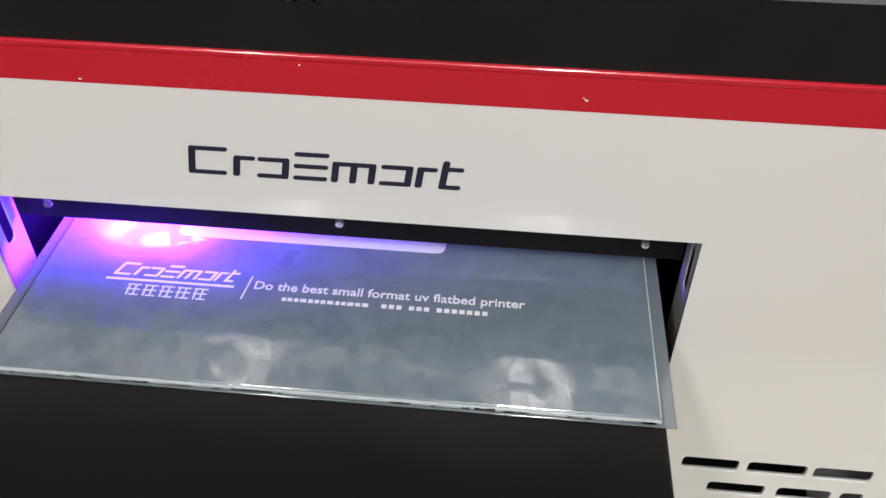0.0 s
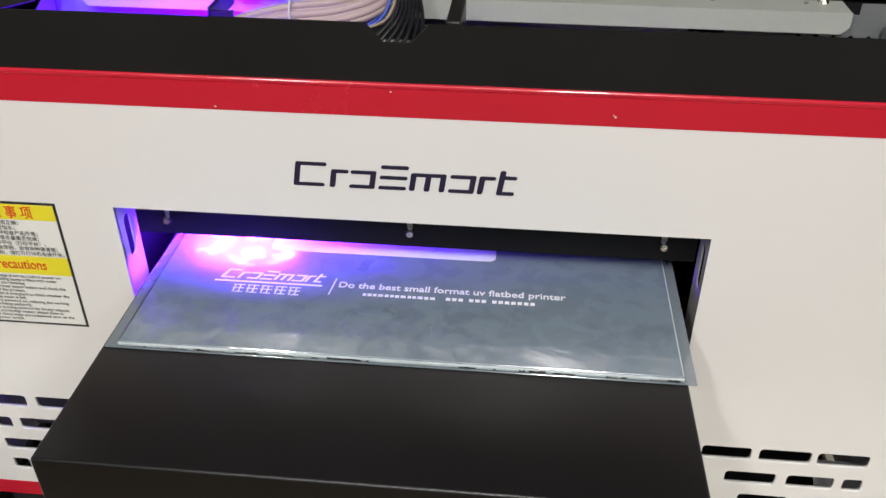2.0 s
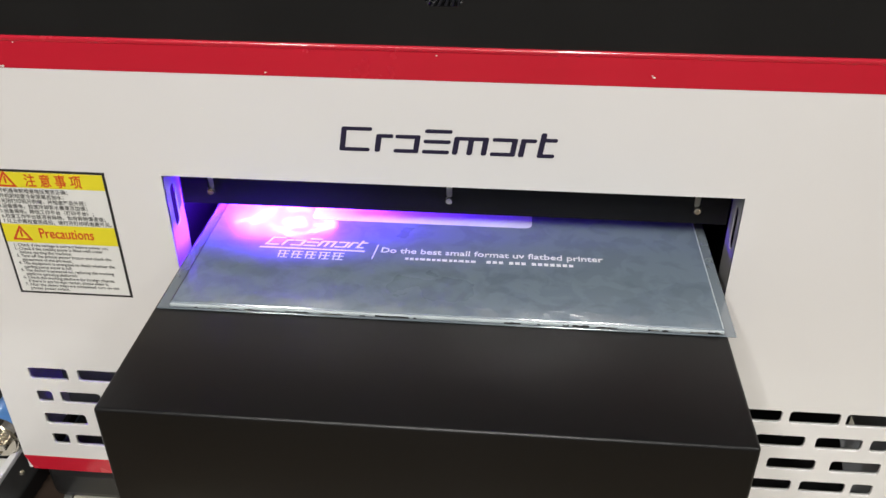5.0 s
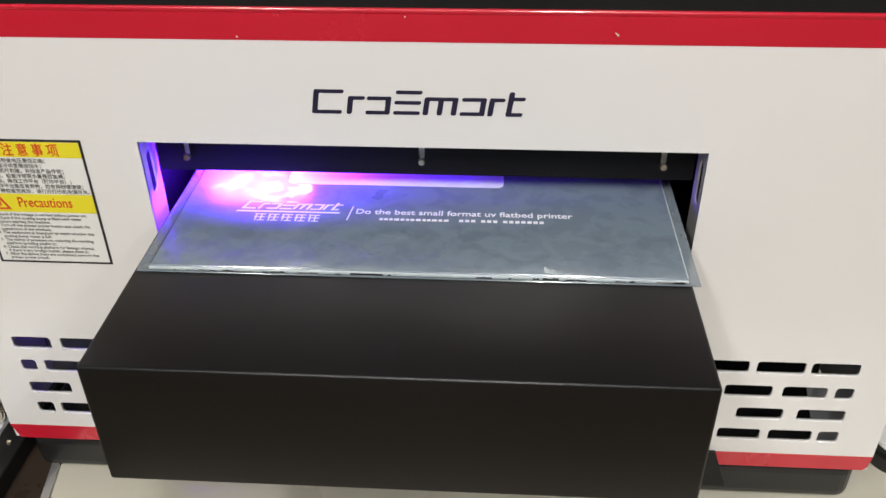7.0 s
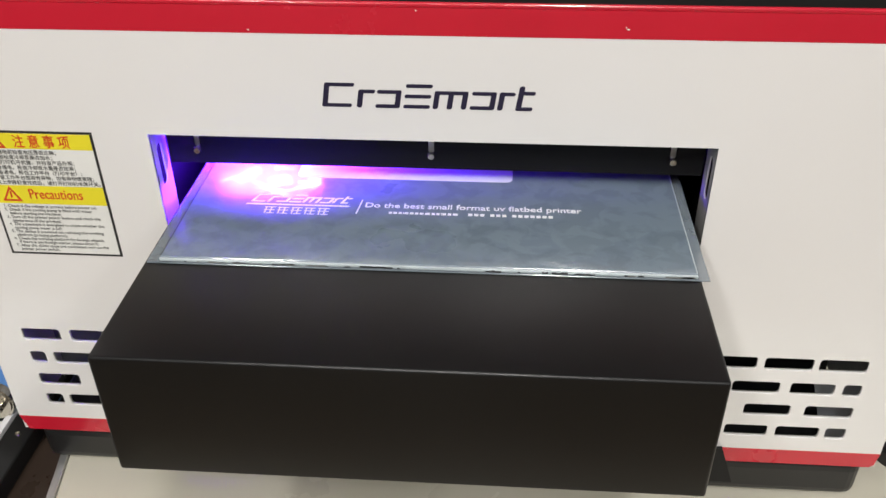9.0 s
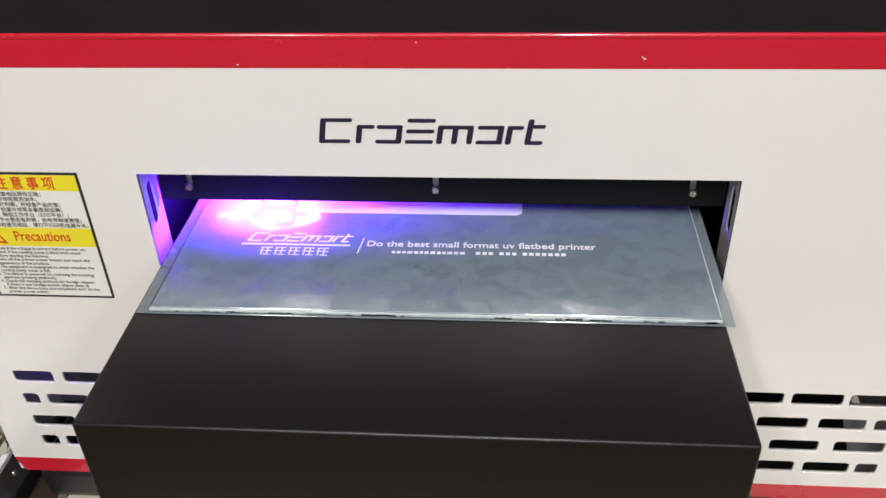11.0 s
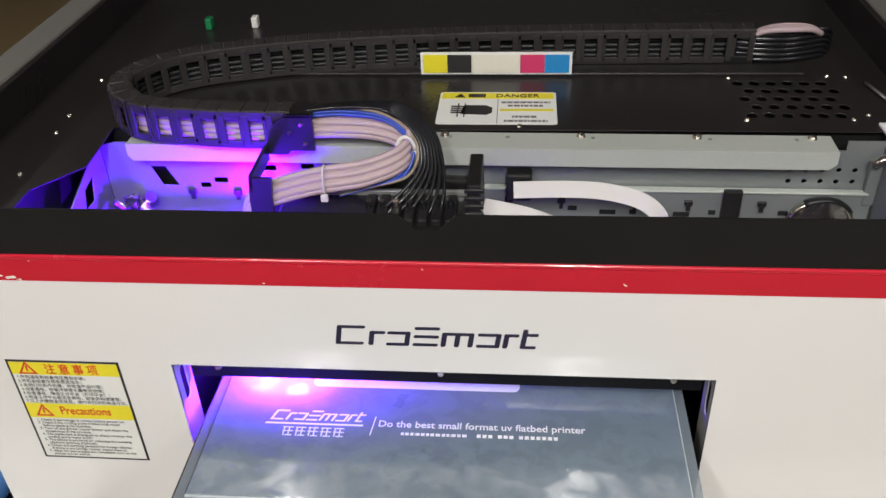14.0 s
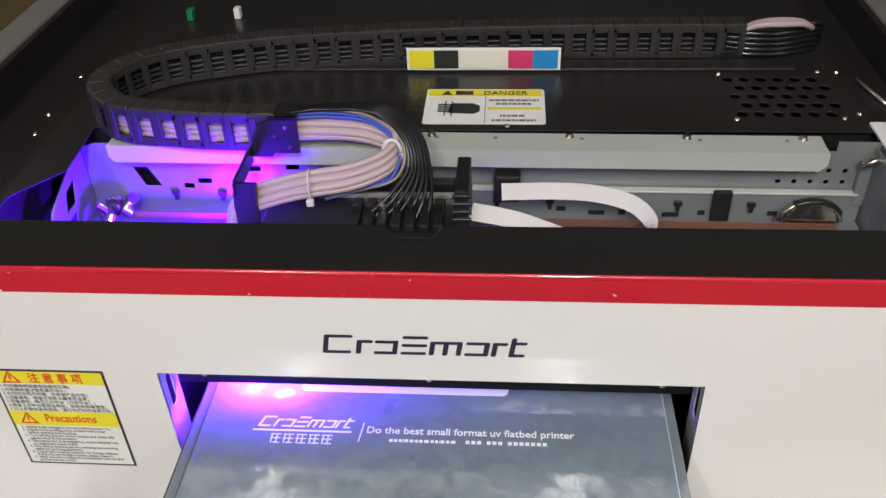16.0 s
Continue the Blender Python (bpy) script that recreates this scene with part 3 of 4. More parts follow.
part("motor_bracket", box(0.335, 0.36, 0.12, 0.168, 0.332, 0.3345, 0.0005, 1), GREY, chassis)
for k in range(7):
    a = (random.uniform(-0.302, -0.278), random.uniform(0.135, 0.165), random.uniform(0.332, 0.350))
    part("spring", cylinder(a, (random.uniform(-1, 1), random.uniform(-1, 1), random.uniform(0, 1)), random.uniform(0.003, 0.006), random.uniform(0.006, 0.016), 12), STEEL, chassis, "bright steel spring")

# ---- print head carriage ----
CX = -0.055
carriage = part("carriage", box(CX - 0.085, CX + 0.084, 0.065, 0.150, 0.325, 0.376, 0.004), PLASTIC, printer, "black plastic print head carriage")
for k in range(7):
    x = CX - 0.010 + k * 0.0112
    part("damper", box(x, x + 0.0085, 0.086, 0.126, 0.376, 0.383, 0.0015), PLASTIC, carriage, "black ink damper")
    part("nipple", cylinder((x + 0.0042, 0.104, 0.386), (0, 0, 1), 0.0026, 0.007, 10), STEEL if k == 2 else TUBEBLACK, carriage)
part("carriage_rib", box(CX - 0.085, CX + 0.074, 0.070, 0.074, 0.376, 0.383, 0.001), PLASTIC, carriage)
part("carriage_rib", box(CX - 0.065, CX + 0.074, 0.143, 0.147, 0.376, 0.390, 0.001), PLASTIC, carriage)
part("steel_bar", box(CX - 0.070, CX + 0.074, 0.1335, 0.1375, 0.376, 0.381, 0.0008), ALU, carriage, "thin bright bar across the carriage")
part("head_label", box(CX - 0.048, CX - 0.030, 0.0695, 0.0698, 0.377, 0.382), PAPERW, carriage)
part("head_label", box(CX + 0.002, CX + 0.006, 0.0695, 0.0698, 0.377, 0.382), PAPERW, carriage)
# ribbed block at the end of the carriage
ribs = part("cable_block", box(CX + 0.0755, CX + 0.0865, 0.088, 0.140, 0.376, 0.414, 0.0015), PLASTIC, carriage, "black ribbed cable block")
for k in range(5):
    part("rib", box(CX + 0.0735, CX + 0.0885, 0.0860, 0.0885, 0.379 + k * 0.0072, 0.3822 + k * 0.0072, 0.0005, 1), PLASTIC, ribs)
part("uv_housing", box(CX - 0.108, CX - 0.086, 0.055, 0.150, 0.338, 0.360, 0.002), PLASTIC, carriage, "black curing lamp housing")
part("uv_lens", box(CX - 0.106, CX - 0.088, 0.060, 0.145, 0.3355, 0.338), UVGLOW, carriage, "glowing violet lamp window")
# bent plate that joins chain and carriage
AX = -0.112
arm_plan = [(AX, 0.4085), (AX, 0.4415), (AX - 0.021, 0.4415), (AX - 0.034, 0.4330), (AX - 0.041, 0.4150), (AX - 0.0440, 0.4050), (AX - 0.024, 0.4050), (AX - 0.021, 0.4085)]
arm = part("chain_arm", sheet([arm_plan], 0.0030, Matrix.Translation((0, 0.1520, 0)) @ UPRIGHT), PLASTIC, carriage, "black bent plate holding the chain end")
part("arm_foot", sheet([[(AX - 0.0435, 0.412), (AX - 0.0455, 0.392), (AX - 0.0455, 0.335), (AX - 0.028, 0.335), (AX - 0.0265, 0.396), (AX - 0.0245, 0.412)]], 0.0030, Matrix.Translation((0, 0.0985, 0)) @ UPRIGHT), PLASTIC, arm)
part("arm_web", box(AX - 0.0435, AX - 0.0405, 0.0985, 0.1520, 0.400, 0.4145, 0.0008), PLASTIC, arm)
part("arm_flange", box(AX - 0.024, AX, 0.1520, 0.180, 0.4385, 0.4415, 0.0008), PLASTIC, arm)
for x, z in ((-0.009, 0.4345), (-0.0075, 0.4165), (-0.0195, 0.4265)):
    part("screw", screw_head((AX + x, 0.1490, z), (0, -1, 0), 0.0022, 0.0012), STEEL, arm)

# ---- drag chain ----
CHZ0, CHZ1 = 0.4085, 0.4425
chain_path = smooth_path([(0.275, 0.347, 0), (0.20, 0.347, 0), (0.10, 0.345, 0), (0.0, 0.340, 0), (-0.10, 0.330, 0), (-0.19, 0.314, 0), (-0.272, 0.282, 0), (-0.304, 0.232, 0), (-0.276, 0.184, 0), (-0.215, 0.170, 0), (-0.165, 0.166, 0), (-0.124, 0.166, 0)], 16)


def along(path, pitch):
    """Evenly spaced points and directions on a path."""
    out, need = [], 0.0
    for a, b in zip(path, path[1:]):
        seg = (b - a).length
        while need <= seg:
            out.append((a + (b - a) * (need / seg), (b - a).normalized()))
            need += pitch
        need -= seg
    return out


PITCH = 0.0208
own = bmesh.new()
h0, h1 = CHZ0, CHZ1
for sy in (-0.0105, 0.0085):
    box(-0.0108, 0.0108, sy, sy + 0.002, h0, h0 + 0.007, 0.0005, 1, own)
    box(-0.0108, 0.0108, sy, sy + 0.002, h1 - 0.008, h1, 0.0005, 1, own)
    box(-0.0106, -0.0048, sy - 0.0006, sy + 0.0026, h0 + 0.003, h1 - 0.003, 0.0005, 1, own)
    box(0.0072, 0.0106, sy, sy + 0.002, h0 + 0.003, h1 - 0.003, 0.0005, 1, own)
box(-0.0104, 0.0100, -0.0095, 0.0095, h1 - 0.0022, h1 + 0.0006, 0.0008, 1, own)
box(-0.0030, 0.0030, -0.0095, 0.0095, h0 - 0.0004, h0 + 0.002, 0.0005, 1, own)
for k in (-0.006, 0.0, 0.006):
    box(-0.0012, 0.0012, k - 0.001, k + 0.001, h1 + 0.0004, h1 + 0.0012, 0, 1, own)
first = part("chain_link", own, CHAINM, printer)
link_mesh, base = first.data, Vector(printer.location)
spots = along(chain_path, PITCH)
for i, (p, d) in enumerate(spots):
    ob = first if i == 0 else new("chain_link", link_mesh)
    ob.parent = printer
    ob.matrix_basis = Matrix.Translation((p.x, p.y - base.y, 0)) @ Matrix.Rotation(math.atan2(d.y, d.x), 4, "Z") @ Matrix.Translation((0, base.y, 0))
for k in range(5):
    hose = [Vector((p.x, p.y, CHZ0 + 0.0055 + 0.0052 * k)) for p in chain_path]
    part("ink_hose", sweep(hose[128:], 0.0028, None, 8), TUBEPINK, printer, "milky ink hose inside the chain", True)
    part("ink_hose", sweep(hose[:127], 0.0025, None, 8), HOSEBLACK, printer, "black ink hose inside the chain", True)
# tube loop from the chain to the carriage: a flat bundle of milky tubes
loop = smooth_path([(-0.126, 0.164, 0.4265), (-0.10, 0.164, 0.4275), (-0.065, 0.163, 0.4265), (-0.040, 0.157, 0.4225), (-0.0305, 0.146, 0.4170), (-0.040, 0.131, 0.4110), (-0.066, 0.119, 0.4060), (-0.097, 0.112, 0.4040), (-0.124, 0.109, 0.3985), (-0.146, 0.107, 0.391), (-0.162, 0.106, 0.378), (-0.169, 0.105, 0.352)], 8)
for k in range(6):
    fan = 0.0031 + 0.0002 * (k % 2)
    off = [p + Vector((0, -0.0011 * k + 0.0028 + 0.0012 * (k % 2), 0.0078 - fan * k)) for p in loop]
    part("ink_tube", sweep(off, 0.0031, None, 10), TUBEPINK, carriage, "milky ink tube", True)
part("cable_tie", sweep([Vector((-0.0965, 0.111 + 0.0068 * math.cos(a), 0.4040 + 0.0122 * math.sin(a))) for a in np.linspace(0, 6.28, 17)], 0.002, 0.0008, 6, (1, 0, 0)), RIBBON, carriage, "white cable tie", True)
part("tie_head", box(-0.0995, -0.0935, 0.1015, 0.1055, 0.3885, 0.3945, 0.0008), RIBBON, carriage, "white cable tie head")
part("cable_tie", sweep([Vector((-0.033 + 0.0075 * math.cos(a), 0.141, 0.4155 + 0.0122 * math.sin(a))) for a in np.linspace(0, 6.28, 17)], 0.002, 0.0008, 6, (0, 1, 0)), RIBBON, carriage, "white cable tie", True)
for k, (mat, lab) in enumerate(((WIREBLUE, "blue wire"), (WIREBLUE, "blue wire"), (BEIGE, "beige wire"))):
    dz = 0.0125 + 0.0016 * k
    pts = [(-0.126, 0.160 + k * 0.003, 0.4235 + dz), (-0.085, 0.161 + k * 0.003, 0.4255 + dz), (-0.050, 0.157 + k * 0.002, 0.4215 + dz), (-0.030 + 0.003 * k, 0.145, 0.4140 + 0.4 * dz), (-0.038 + 0.004 * k, 0.131, 0.398), (-0.062, 0.124, 0.390), (-0.088, 0.120, 0.384)]
    part("wire", sweep(smooth_path(pts, 8), 0.0013, None, 8), mat, carriage, lab, True)
for k in range(7):
    q = k / 6
    pts = [(-0.126, 0.162 + 0.002 * k, 0.4395 - 0.0006 * k), (-0.092, 0.163 + 0.002 * k, 0.4435 - 0.0004 * k), (-0.052 + 0.010 * q, 0.164 + 0.002 * k, 0.4405), (-0.026 + 0.014 * q, 0.150 + 0.001 * k, 0.4270), (-0.020 + 0.018 * q, 0.134, 0.4070), (-0.034 + 0.034 * q, 0.116, 0.3910), (-0.056 + 0.052 * q, 0.102, 0.3770)]
    part("ink_tube", sweep(smooth_path(pts, 8), 0.0016, None, 8), TUBEBLACK, carriage, "thin black ink tube", True)
# white ribbon cables
clip = part("ribbon_clip", box(0.050, 0.072, 0.155, 0.170, 0.357, 0.383, 0.002), PLASTIC, chassis, "black ribbon clip")
rib = smooth_path([(0.056, 0.152, 0.372), (0.10, 0.151, 0.374), (0.135, 0.149, 0.373), (0.165, 0.143, 0.367), (0.180, 0.132, 0.356), (0.178, 0.120, 0.342), (0.160, 0.112, 0.338), (0.11, 0.108, 0.357), (0.068, 0.106, 0.375), (0.0325, 0.105, 0.384)], 8)
part("ribbon_cable", sweep(rib, 0.0006, 0.0072, 4, (0, 0.35, 1), True), RIBBON, carriage, "white flat ribbon cable")
# the chassis sits slightly askew in the well, its far end a little deeper
pivot = Vector((0.32, 0.176 - printer.location.y, 0))
chassis.rotation_euler.z = -0.0115
chassis.location = pivot - Matrix.Rotation(-0.0115, 3, "Z") @ pivot
# tubes leaving the fixed end of the chain
for k in range(6):
    z = 0.4125 + 0.0052 * k
    pts = [(0.262, 0.347, z), (0.285, 0.339, z), (0.312, 0.337, z), (0.336, 0.343, z), (0.354, 0.356, z - 0.003), (0.366, 0.372, z - 0.012), (0.372, 0.386, 0.395)]
    part("ink_tube", sweep(smooth_path(pts, 7), 0.0025, None, 8), TUBEBLACK, printer, "black ink tube", True)
for k in range(3):
    pts = [(0.280, 0.341, 0.4350), (0.296, 0.3385 - 0.0030 * (k - 1), 0.4425), (0.316, 0.3370 - 0.0048 * (k - 1), 0.4448), (0.336, 0.3410 - 0.0030 * (k - 1), 0.4425), (0.350, 0.3495, 0.4340)]
    part("ink_tube", sweep(smooth_path(pts, 7), 0.0030, None, 8), TUBEPINK, printer, "milky ink tube", True)
part("chain_anchor", box(0.258, 0.285, 0.336, 0.362, DECK, 0.4165, 0.001), BLACK, printer)

# ---- stickers ----


def at_face(u, v, lift=0.0002):
    return Matrix.Translation((u, -lift, v)) @ UPRIGHT


def rect(a, b, c, d):
    return [(a, c), (b, c), (b, d), (a, d)]


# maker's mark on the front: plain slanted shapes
mark = []


def stroke(u0, u1, v0, v1, lean=0.16, r=0.0011):
    """A slanted bar with rounded ends."""
    mark.append([(a + lean * b, b) for a, b in rounded(u0, u1, v0, v1, r, 2)])


BAR, POST = 0.0027, 0.0039
for u, w, h, rows, posts in ((0.0, 0.0215, 0.0185, (0, 1), (0,)), (0.0250, 0.0120, 0.0137, (1,), (0,)), (0.0385, 0.0175, 0.0137, (0, 1), (1,)),
                             (0.0585, 0.0190, 0.0185, (0, 0.5, 1), ()), (0.0795, 0.0240, 0.0137, (1,), (0, 0.5, 1)), (0.1060, 0.0175, 0.0137, (0, 1), (1,)),
                             (0.1255, 0.0110, 0.0137, (1,), (0,)), (0.1385, 0.0120, 0.0185, (0, 0.75), (0,))):
    for q in rows:
        stroke(u, u + w, q * (h - BAR), q * (h - BAR) + BAR)
    for q in posts:
        stroke(u + q * (w - POST), u + q * (w - POST) + POST, 0.0, h, r=0.0013)
for i, m_ in enumerate(mark):
    part("mark_bar", sheet([m_], 0.0003, at_face(-0.0755, 0.3262, 0.0003 + 0.00003 * (i % 7))), INKDARK, printer)

# precaution label
LX0, LX1, LZ0, LZ1 = -0.3470, -0.2530, 0.1875, 0.3005
note = part("precaution_label", sheet([rect(LX0, LX1, LZ0, LZ1)], 0.0003, at_face(0, 0, 0.0003)), INK, printer, "yellow and white precaution label with a black border")
part("label_field", sheet([rect(LX0 + 0.002, LX1 - 0.002, LZ0 + 0.002, LZ1 - 0.002)], 0.0002, at_face(0, 0, 0.0005)), PAPERW, note)
for z0, z1 in ((LZ1 - 0.0150, LZ1 - 0.002), (LZ0 + 0.0490, LZ0 + 0.0655)):
    part("yellow_band", sheet([rect(LX0 + 0.002, LX1 - 0.002, z0, z1)], 0.0002, at_face(0, 0, 0.0007)), YELLOW, note)
    c = (z0 + z1) / 2
    part("warning_sign", sheet([[(LX0 + 0.008, c - 0.006), (LX0 + 0.024, c - 0.006), (LX0 + 0.016, c + 0.0075)], [(LX0 + 0.0108, c - 0.0045), (LX0 + 0.016, c + 0.0045), (LX0 + 0.0212, c - 0.0045)]], 0.0002, at_face(0, 0, 0.0009)), REDINK, note)
    part("sign_stroke", sheet([rect(LX0 + 0.0153, LX0 + 0.0167, c - 0.0030, c + 0.0028)], 0.0002, at_face(0, 0, 0.0009)), REDINK, note)
part("heading", words("注 意 事 项", 0.0115, at_face(LX0 + 0.031, LZ1 - 0.0128, 0.0009), width=0.044), REDINK, note, "red heading")
part("heading", words("Precautions", 0.0125, at_face(LX0 + 0.031, LZ0 + 0.0540, 0.0009), width=0.043), REDINK, note, "red heading")
CHINESE = ("1.开机通电前检查电压是否正确；", "2.开机前检查冷却泵是否加水；", "3.关闭打印机开机键，并检查产品外观；", "4.设备通电，检查冷却泵水量是否加满；",
           "5.设备通电，降低工作平台（打印平台）；", "6.检查工作平台是否有异物，如有异物请清理；", "7.以上步骤检查完成后，请打开打印机电源开关。")
ENGLISH = ("1. Check if the voltage is correct before power on;", "2. Check if the cooling pump is filled with water", "   before starting the machine;",
           "3. Turn off the printer power button and check the", "   appearance of the product;", "4. The equipment is energized to check whether the", "   cooling pump water is full;",
           "5. The device is powered on, reducing the working", "   platform (printing platform);", "6. Check the working platform for foreign objects.", "   If there is any foreign matter, please clean it;",
           "7. After the above steps are completed, turn on the", "   printer power switch.")
for i, line in enumerate(CHINESE):
    part("text_line", words(line, 0.0041, at_face(LX0 + 0.0045, LZ1 - 0.0193 - i * 0.00448, 0.0009), 0.0001, bold=0.004), GREYINK, note)
for i, line in enumerate(ENGLISH):
    inset = 0.0035 if line[0] == " " else 0.0
    part("text_line", words(line.strip(), 0.0037, at_face(LX0 + 0.0065 + inset, LZ0 + 0.0455 - i * 0.00345, 0.0009), 0.0001, bold=0.004), GREYINK, note)
rnd = random.Random(5)

# colour order strip
own = sheet([rect(-0.0375, 0.1095, 0.4095, 0.4325)], 0.0012, Matrix.Translation((0, 0.3090, 0)) @ UPRIGHT)
strip = part("colour_strip", own, PAPERW, printer, "six-colour ink order strip")
cols = [YELLOW, INK, CREAM, CREAM, MAGENTA, CYAN]
for k, mat in enumerate(cols):
    u0 = -0.0348 + k * 0.02365
    part("colour_field", sheet([rect(u0, u0 + 0.0233, 0.4118, 0.4302)], 0.0003, Matrix.Translation((0, 0.3075, 0)) @ UPRIGHT), mat, strip)

# danger label on the deck
DZ = DECK + 0.0003
dan = part("danger_label", sheet([rounded(-0.0150, 0.0935, 0.2065, 0.2735, 0.003, 3)], 0.0004, Matrix.Translation((0, 0, DZ))), PAPERW, printer, "white and yellow danger label on the deck")
part("yellow_band", sheet([rect(-0.013, 0.0915, 0.2590, 0.2718)], 0.0002, Matrix.Translation((0, 0, DZ + 0.0002))), YELLOW, dan)
part("heading", words("DANGER", 0.0098, Matrix.Translation((0.038, 0.2618, DZ + 0.0004)), width=0.040), INK, dan, "black heading")
part("text_bar", sheet([rect(0.012, 0.028, 0.2615, 0.2690)], 0.0002, Matrix.Translation((0, 0, DZ + 0.0004))), INK, dan)
part("warning_sign", sheet([[(-0.001, 0.2615), (0.009, 0.2615), (0.004, 0.2695)]], 0.0002, Matrix.Translation((0, 0, DZ + 0.0004))), INK, dan)
part("divider", sheet([rect(0.0395, 0.0401, 0.2085, 0.2590)], 0.0002, Matrix.Translation((0, 0, DZ + 0.0002))), GREYINK, dan)
part("yellow_line", sheet([rect(0.042, 0.0905, 0.2330, 0.2375)], 0.0002, Matrix.Translation((0, 0, DZ + 0.0002))), YELLOW, dan)
for z, a, b in ((0.2530, 0.043, 0.088), (0.2460, 0.049, 0.081), (0.2235, 0.053, 0.075), (0.2150, 0.046, 0.085)):
    own = bmesh.new()
    u = a
    while u < b:
        w = rnd.uniform(0.002, 0.006)
        join(own, sheet([rect(u, min(u + w, b), z - 0.0036, z)], 0.0002, Matrix.Translation((0, 0, DZ + 0.0002))))
        u += w + 0.0008
    part("text_bar", own, GREYINK, dan)
own = sheet([[(0.006, 0.227), (0.030, 0.225), (0.035, 0.230), (0.035, 0.240), (0.029, 0.245), (0.010, 0.245), (0.008, 0.240)]], 0.0002, Matrix.Translation((0, 0, DZ + 0.0002)))
for k in range(4):
    join(own, sheet([rect(-0.003, 0.010, 0.2285 + k * 0.0042, 0.2312 + k * 0.0042)], 0.0002, Matrix.Translation((0, 0, DZ + 0.0002))))
for u in (0.003, 0.009):
    join(own, sheet([rect(u, u + 0.0012, 0.221, 0.249)], 0.0002, Matrix.Translation((0, 0, DZ + 0.0002))))
part("pictogram", own, INK, dan, "black crushing pictogram")

# paint chips on the red stripe
rnd = random.Random(11)
for x, z, r in ((0.136, 0.3872, 0.0014), (0.1347, 0.3885, 0.0009), (-0.314, 0.3838, 0.0045), (-0.322, 0.3850, 0.003), (-0.307, 0.3818, 0.0025), (0.330, 0.3795, 0.0035), (-0.122, 0.3828, 0.0010), (-0.295, 0.399, 0.0008), (-0.006, 0.398, 0.0009), (-0.17, 0.355, 0.0008)):
    pts = [(x + r * rnd.uniform(0.3, 1.0) * math.cos(a), z + 0.55 * r * rnd.uniform(0.25, 1.0) * math.sin(a)) for a in np.linspace(0, 5.6, 9)]
    part("paint_chip", sheet([pts], 0.0004, at_face(0, 0, 0.0012)), CHIP, printer, "small bare chip in the paint")

# ---- printed sheet on the bed ----
BEDZ = 0.2425
plate = thing("coated_sheet", (0, 0.05, BEDZ), "grey-blue film-wrapped sheet with white print, lying on the bed", "printed sheet")
part("film", box(-0.1920, 0.1980, -0.0845, 0.27, BEDZ, BEDZ + 0.0012, 0.0004, 1), FILM, plate, "clear protective film")
part("sheet", box(-0.1832, 0.1900, -0.0812, 0.268, BEDZ + 0.0012, BEDZ + 0.0040, 0.0006, 1), SHEET, plate)
part("clear_edge", box(-0.1832, 0.1900, -0.0832, -0.0812, BEDZ + 0.0012, BEDZ + 0.0036, 0.0007, 2), EDGE, plate, "clear front edge, its lit paleness put into the colour")
rnd = random.Random(3)


def smudge(u, w, v, h):
    """An uneven dark patch on the front edge of the sheet."""
    top = [(u + w * k / 6, v + h * rnd.uniform(0.45, 1.0)) for k in range(7)]
    low_ = [(u + w * k / 6, v - h * rnd.uniform(0.05, 0.5)) for k in range(7)]
    return sheet([low_ + top[::-1]], 0.0002, Matrix.Translation((0, -0.0833, 0)) @ UPRIGHT)


for k in range(30):
    u = rnd.choice((rnd.uniform(-0.18, -0.05), rnd.uniform(-0.15, 0.17), rnd.uniform(0.06, 0.185)))
    part("ink_residue", smudge(u, rnd.choice((0.002, 0.004, 0.006, 0.011)), BEDZ + 0.0016, rnd.uniform(0.0006, 0.0018)), INK if k % 3 else GREYINK, plate, "dark ink residue")
part("ink_residue", smudge(-0.041, 0.023, BEDZ + 0.0018, 0.0018), INK, plate, "dark ink residue")
part("ink_residue", smudge(0.168, 0.020, BEDZ + 0.0016, 0.0014), GREYINK, plate, "dark ink residue")
part("edge_line", sheet([rect(-0.1830, -0.1824, -0.0805, 0.10)], 0.0004, Matrix.Translation((0, 0, BEDZ + 0.0042))), INK, plate)
# Pale line paints the lit right rim of the sheet.
part("edge_line", sheet([rect(0.1890, 0.1898, -0.0805, 0.10)], 0.0004, Matrix.Translation((0, 0, BEDZ + 0.0042))), EDGE, plate)
PZ = BEDZ + 0.0042
FLOORP = Matrix.Translation((0, 0.0020, PZ))
part("slogan", words("Do the best small format uv flatbed printer", 0.0096, Matrix.Translation((-0.0480, -0.0075, PZ)), 0.0001, width=0.164, bold=0.014), WHITEINK, plate, "white printed slogan")
part("printed_bar", sheet([rounded(-0.110, 0.0640, 0.0340, 0.0760, 0.0055, 5)], 0.0002, FLOORP), WHITEINK, plate, "white printed bar with rounded ends")
part("rule", sheet([[(-0.0540, -0.0190), (-0.0530, -0.0190), (-0.0508, 0.0010), (-0.0518, 0.0010)]], 0.0002, FLOORP), WHITEINK, plate)
own = bmesh.new()
u = -0.0290
for w in (0.0035, 0.004, 0.0035, 0.001, 0.004, 0.004, 0.0035, 0.004, 0.005, 0.0035, 0.0035, 0.001, 0.004, 0.004, 0.005):
    join(own, sheet([rect(u, u + w * 0.72, -0.0178, -0.0150)], 0.0002, FLOORP))
    u += w
u += 0.0065
for w in (0.0045, 0.0045, 0.0045, 0, 0.0045, 0.0045, 0.0045, 0, 0.0045, 0.0045, 0.0045, 0.0045, 0.0045, 0.0045, 0.0045):
    if w:
        join(own, sheet([rect(u, u + w * 0.70, -0.0178, -0.0145)], 0.0002, FLOORP))
    u += w if w else 0.003
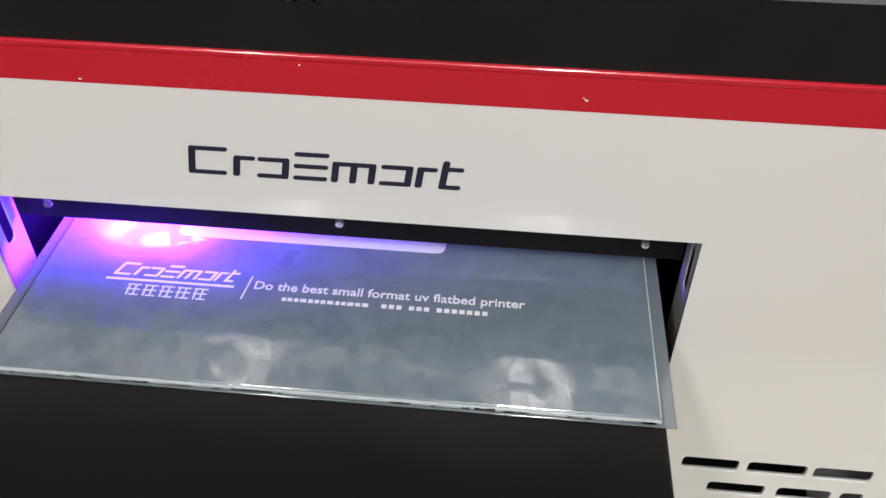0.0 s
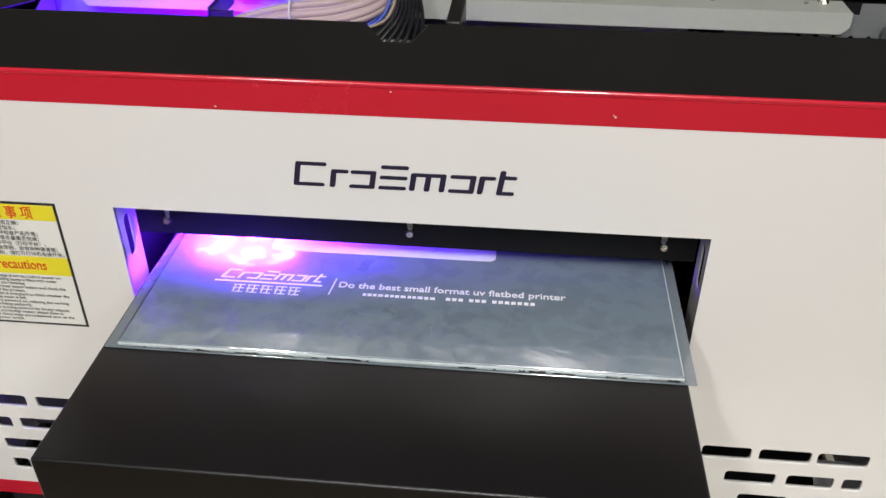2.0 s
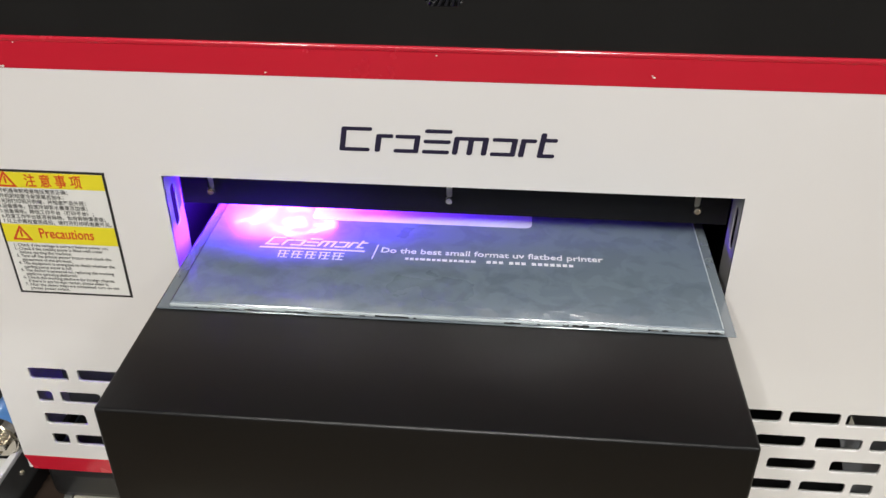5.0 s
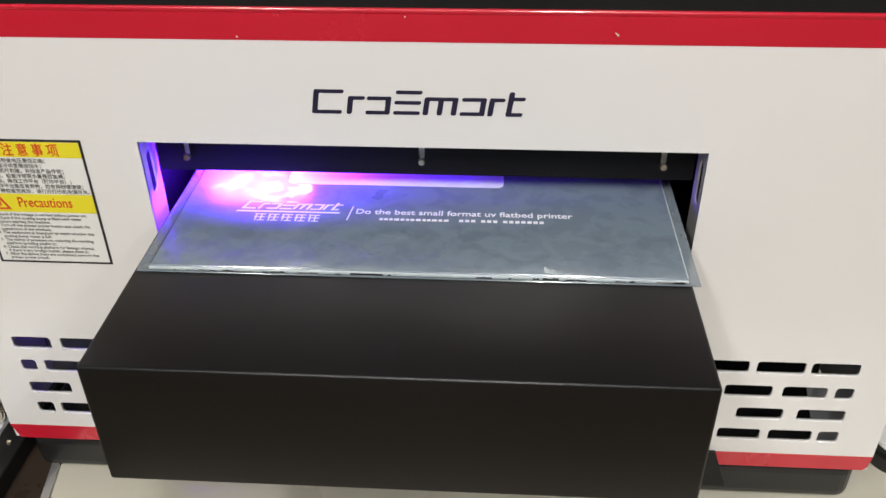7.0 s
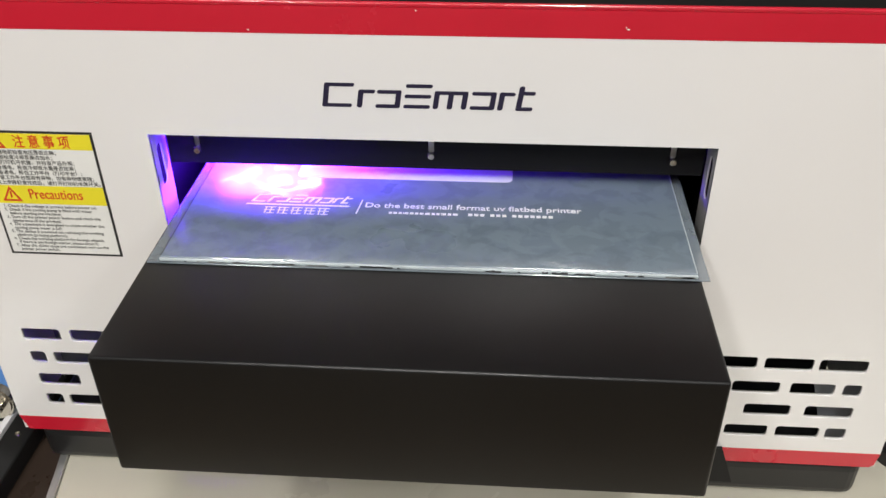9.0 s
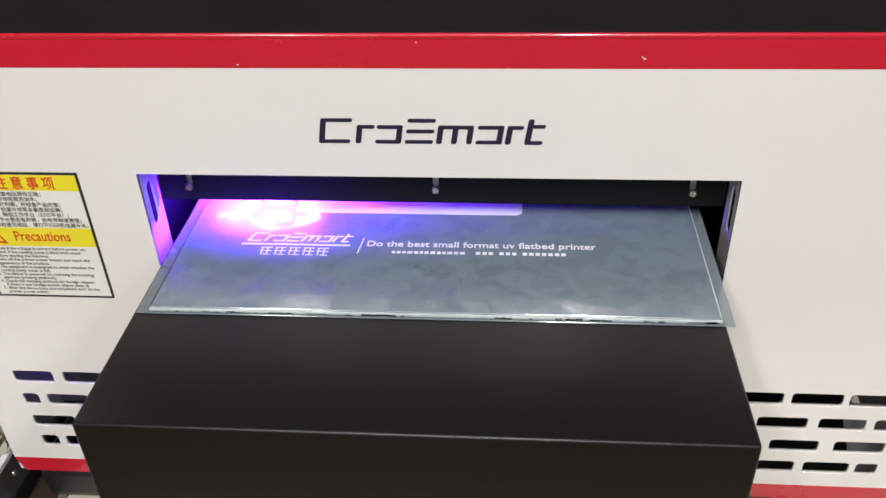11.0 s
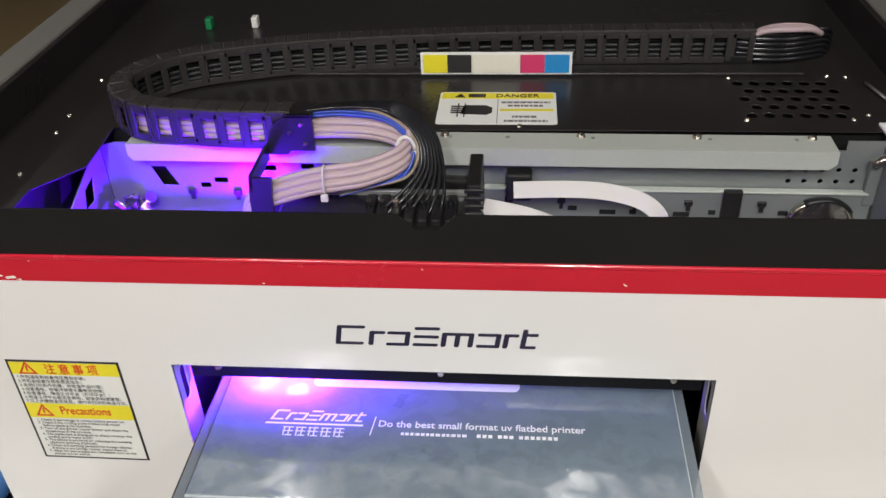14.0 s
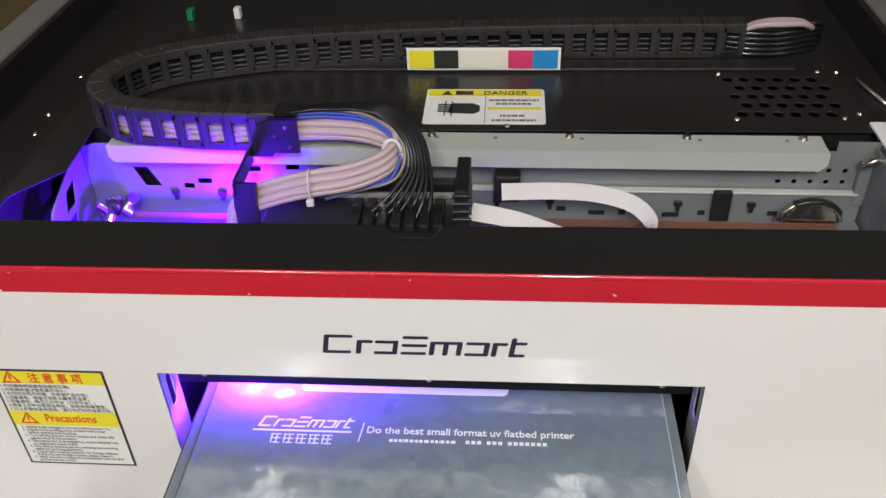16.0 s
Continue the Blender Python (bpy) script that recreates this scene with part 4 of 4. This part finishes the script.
part("text_bar", own, WHITEINK, plate, "white bars of small print")
for i, m_ in enumerate(mark):
    pts = [(-0.1375 + 0.50 * u, -0.0055 + 0.60 * v) for u, v in m_]
    part("printed_bar", sheet([[(u + 0.25 * (v + 0.0055), v) for u, v in pts]], 0.0002, Matrix.Translation((0, 0, 0.00003 * (i % 7))) @ FLOORP), WHITEINK, plate)
part("printed_rule", sheet([[(-0.1405, -0.0100), (-0.0605, -0.0100), (-0.0600, -0.0082), (-0.1400, -0.0082)]], 0.0002, FLOORP), WHITEINK, plate)
for k in range(5):
    u = -0.1245 + k * 0.0103
    own = bmesh.new()
    for a, b, c, d in ((0, 0.0085, 0.0085, 0.0095), (0, 0.0085, 0.0045, 0.0055), (0.0008, 0.0019, 0, 0.0095), (0.0048, 0.0059, 0.001, 0.0085), (0.0028, 0.0085, 0, 0.001)):
        join(own, sheet([rect(u + a, u + b, -0.0222 + c, -0.0222 + d)], 0.0002, FLOORP))
    part("printed_sign", own, WHITEINK, plate)

# ---- beside the printer ----
rack = thing("side_rack", (-0.55, 0.1, TABLE_Z), "black metal rack with a bright edge and a white panel", "rack")
part("frame_bar", box(-0.436, -0.408, -0.25, 0.55, TABLE_Z, TABLE_Z + 0.022, 0.002), BLACK, rack, "black metal bar")
part("frame_edge", box(-0.443, -0.436, -0.25, 0.55, TABLE_Z, TABLE_Z + 0.026, 0.001), TRIM, rack, "pale bright edge")
part("white_panel", box(-0.78, -0.443, -0.25, 0.043, TABLE_Z, TABLE_Z + 0.016, 0.001), PAPERW, rack, "white top panel")
for y in (-0.10, 0.02, 0.14):
    part("bolt", screw_head((-0.421, y, TABLE_Z + 0.022), (0, 0, 1), 0.003, 0.002), STEEL, rack)
block = thing("support_block", (-0.60, 0.30, TABLE_Z), "dark grey block that carries the blue pipes", "support block")
part("body", box(-0.72, -0.4435, 0.044, 0.58, TABLE_Z, TABLE_Z + 0.022, 0.004), PLASTIC, block)
for k, (px, pz) in enumerate(((-0.452, -0.0285), (-0.545, -0.0285))):
    pipe = thing("blue_pipe", (px, 0.2, pz), "blue plastic pipe with a silver end cap, lying beside the printer", "pipe", "blue pipes")
    part("tube", cylinder((px, 0.30, pz), (0, 1, 0), 0.021, 0.5, 28), BLUE, pipe, "", True).data.set_sharp_from_angle(angle=radians(40))
    part("cap", cylinder((px, 0.045, pz), (0, 1, 0), 0.022, 0.012, 28, None, 0.002), STEEL, pipe, "silver end cap")
    own = box(px - 0.014, px + 0.014, 0.030, 0.039, pz - 0.004, pz + 0.004, 0.001)
    box(px - 0.004, px + 0.004, 0.030, 0.039, pz - 0.014, pz + 0.014, 0.001, 2, own)
    join(own, cylinder((px, 0.034, pz), (0, 1, 0), 0.007, 0.014, 16))
    part("cap_cross", own, STEEL, pipe, "silver cross-shaped fitting")
roll = thing("tape_roll", (0.465, 0.07, TABLE_Z), "black round holder with a white top, on the table", "tape roll")
part("holder", cylinder((0.465, 0.07, TABLE_Z + 0.011), (0, 0, 1), 0.034, 0.022, 32, None, 0.003), PLASTIC, roll, "", True).data.set_sharp_from_angle(angle=radians(40))
part("top_ring", cylinder((0.465, 0.07, TABLE_Z + 0.024), (0, 0, 1), 0.026, 0.004, 32, None, 0.001), PAPERW, roll, "white top")
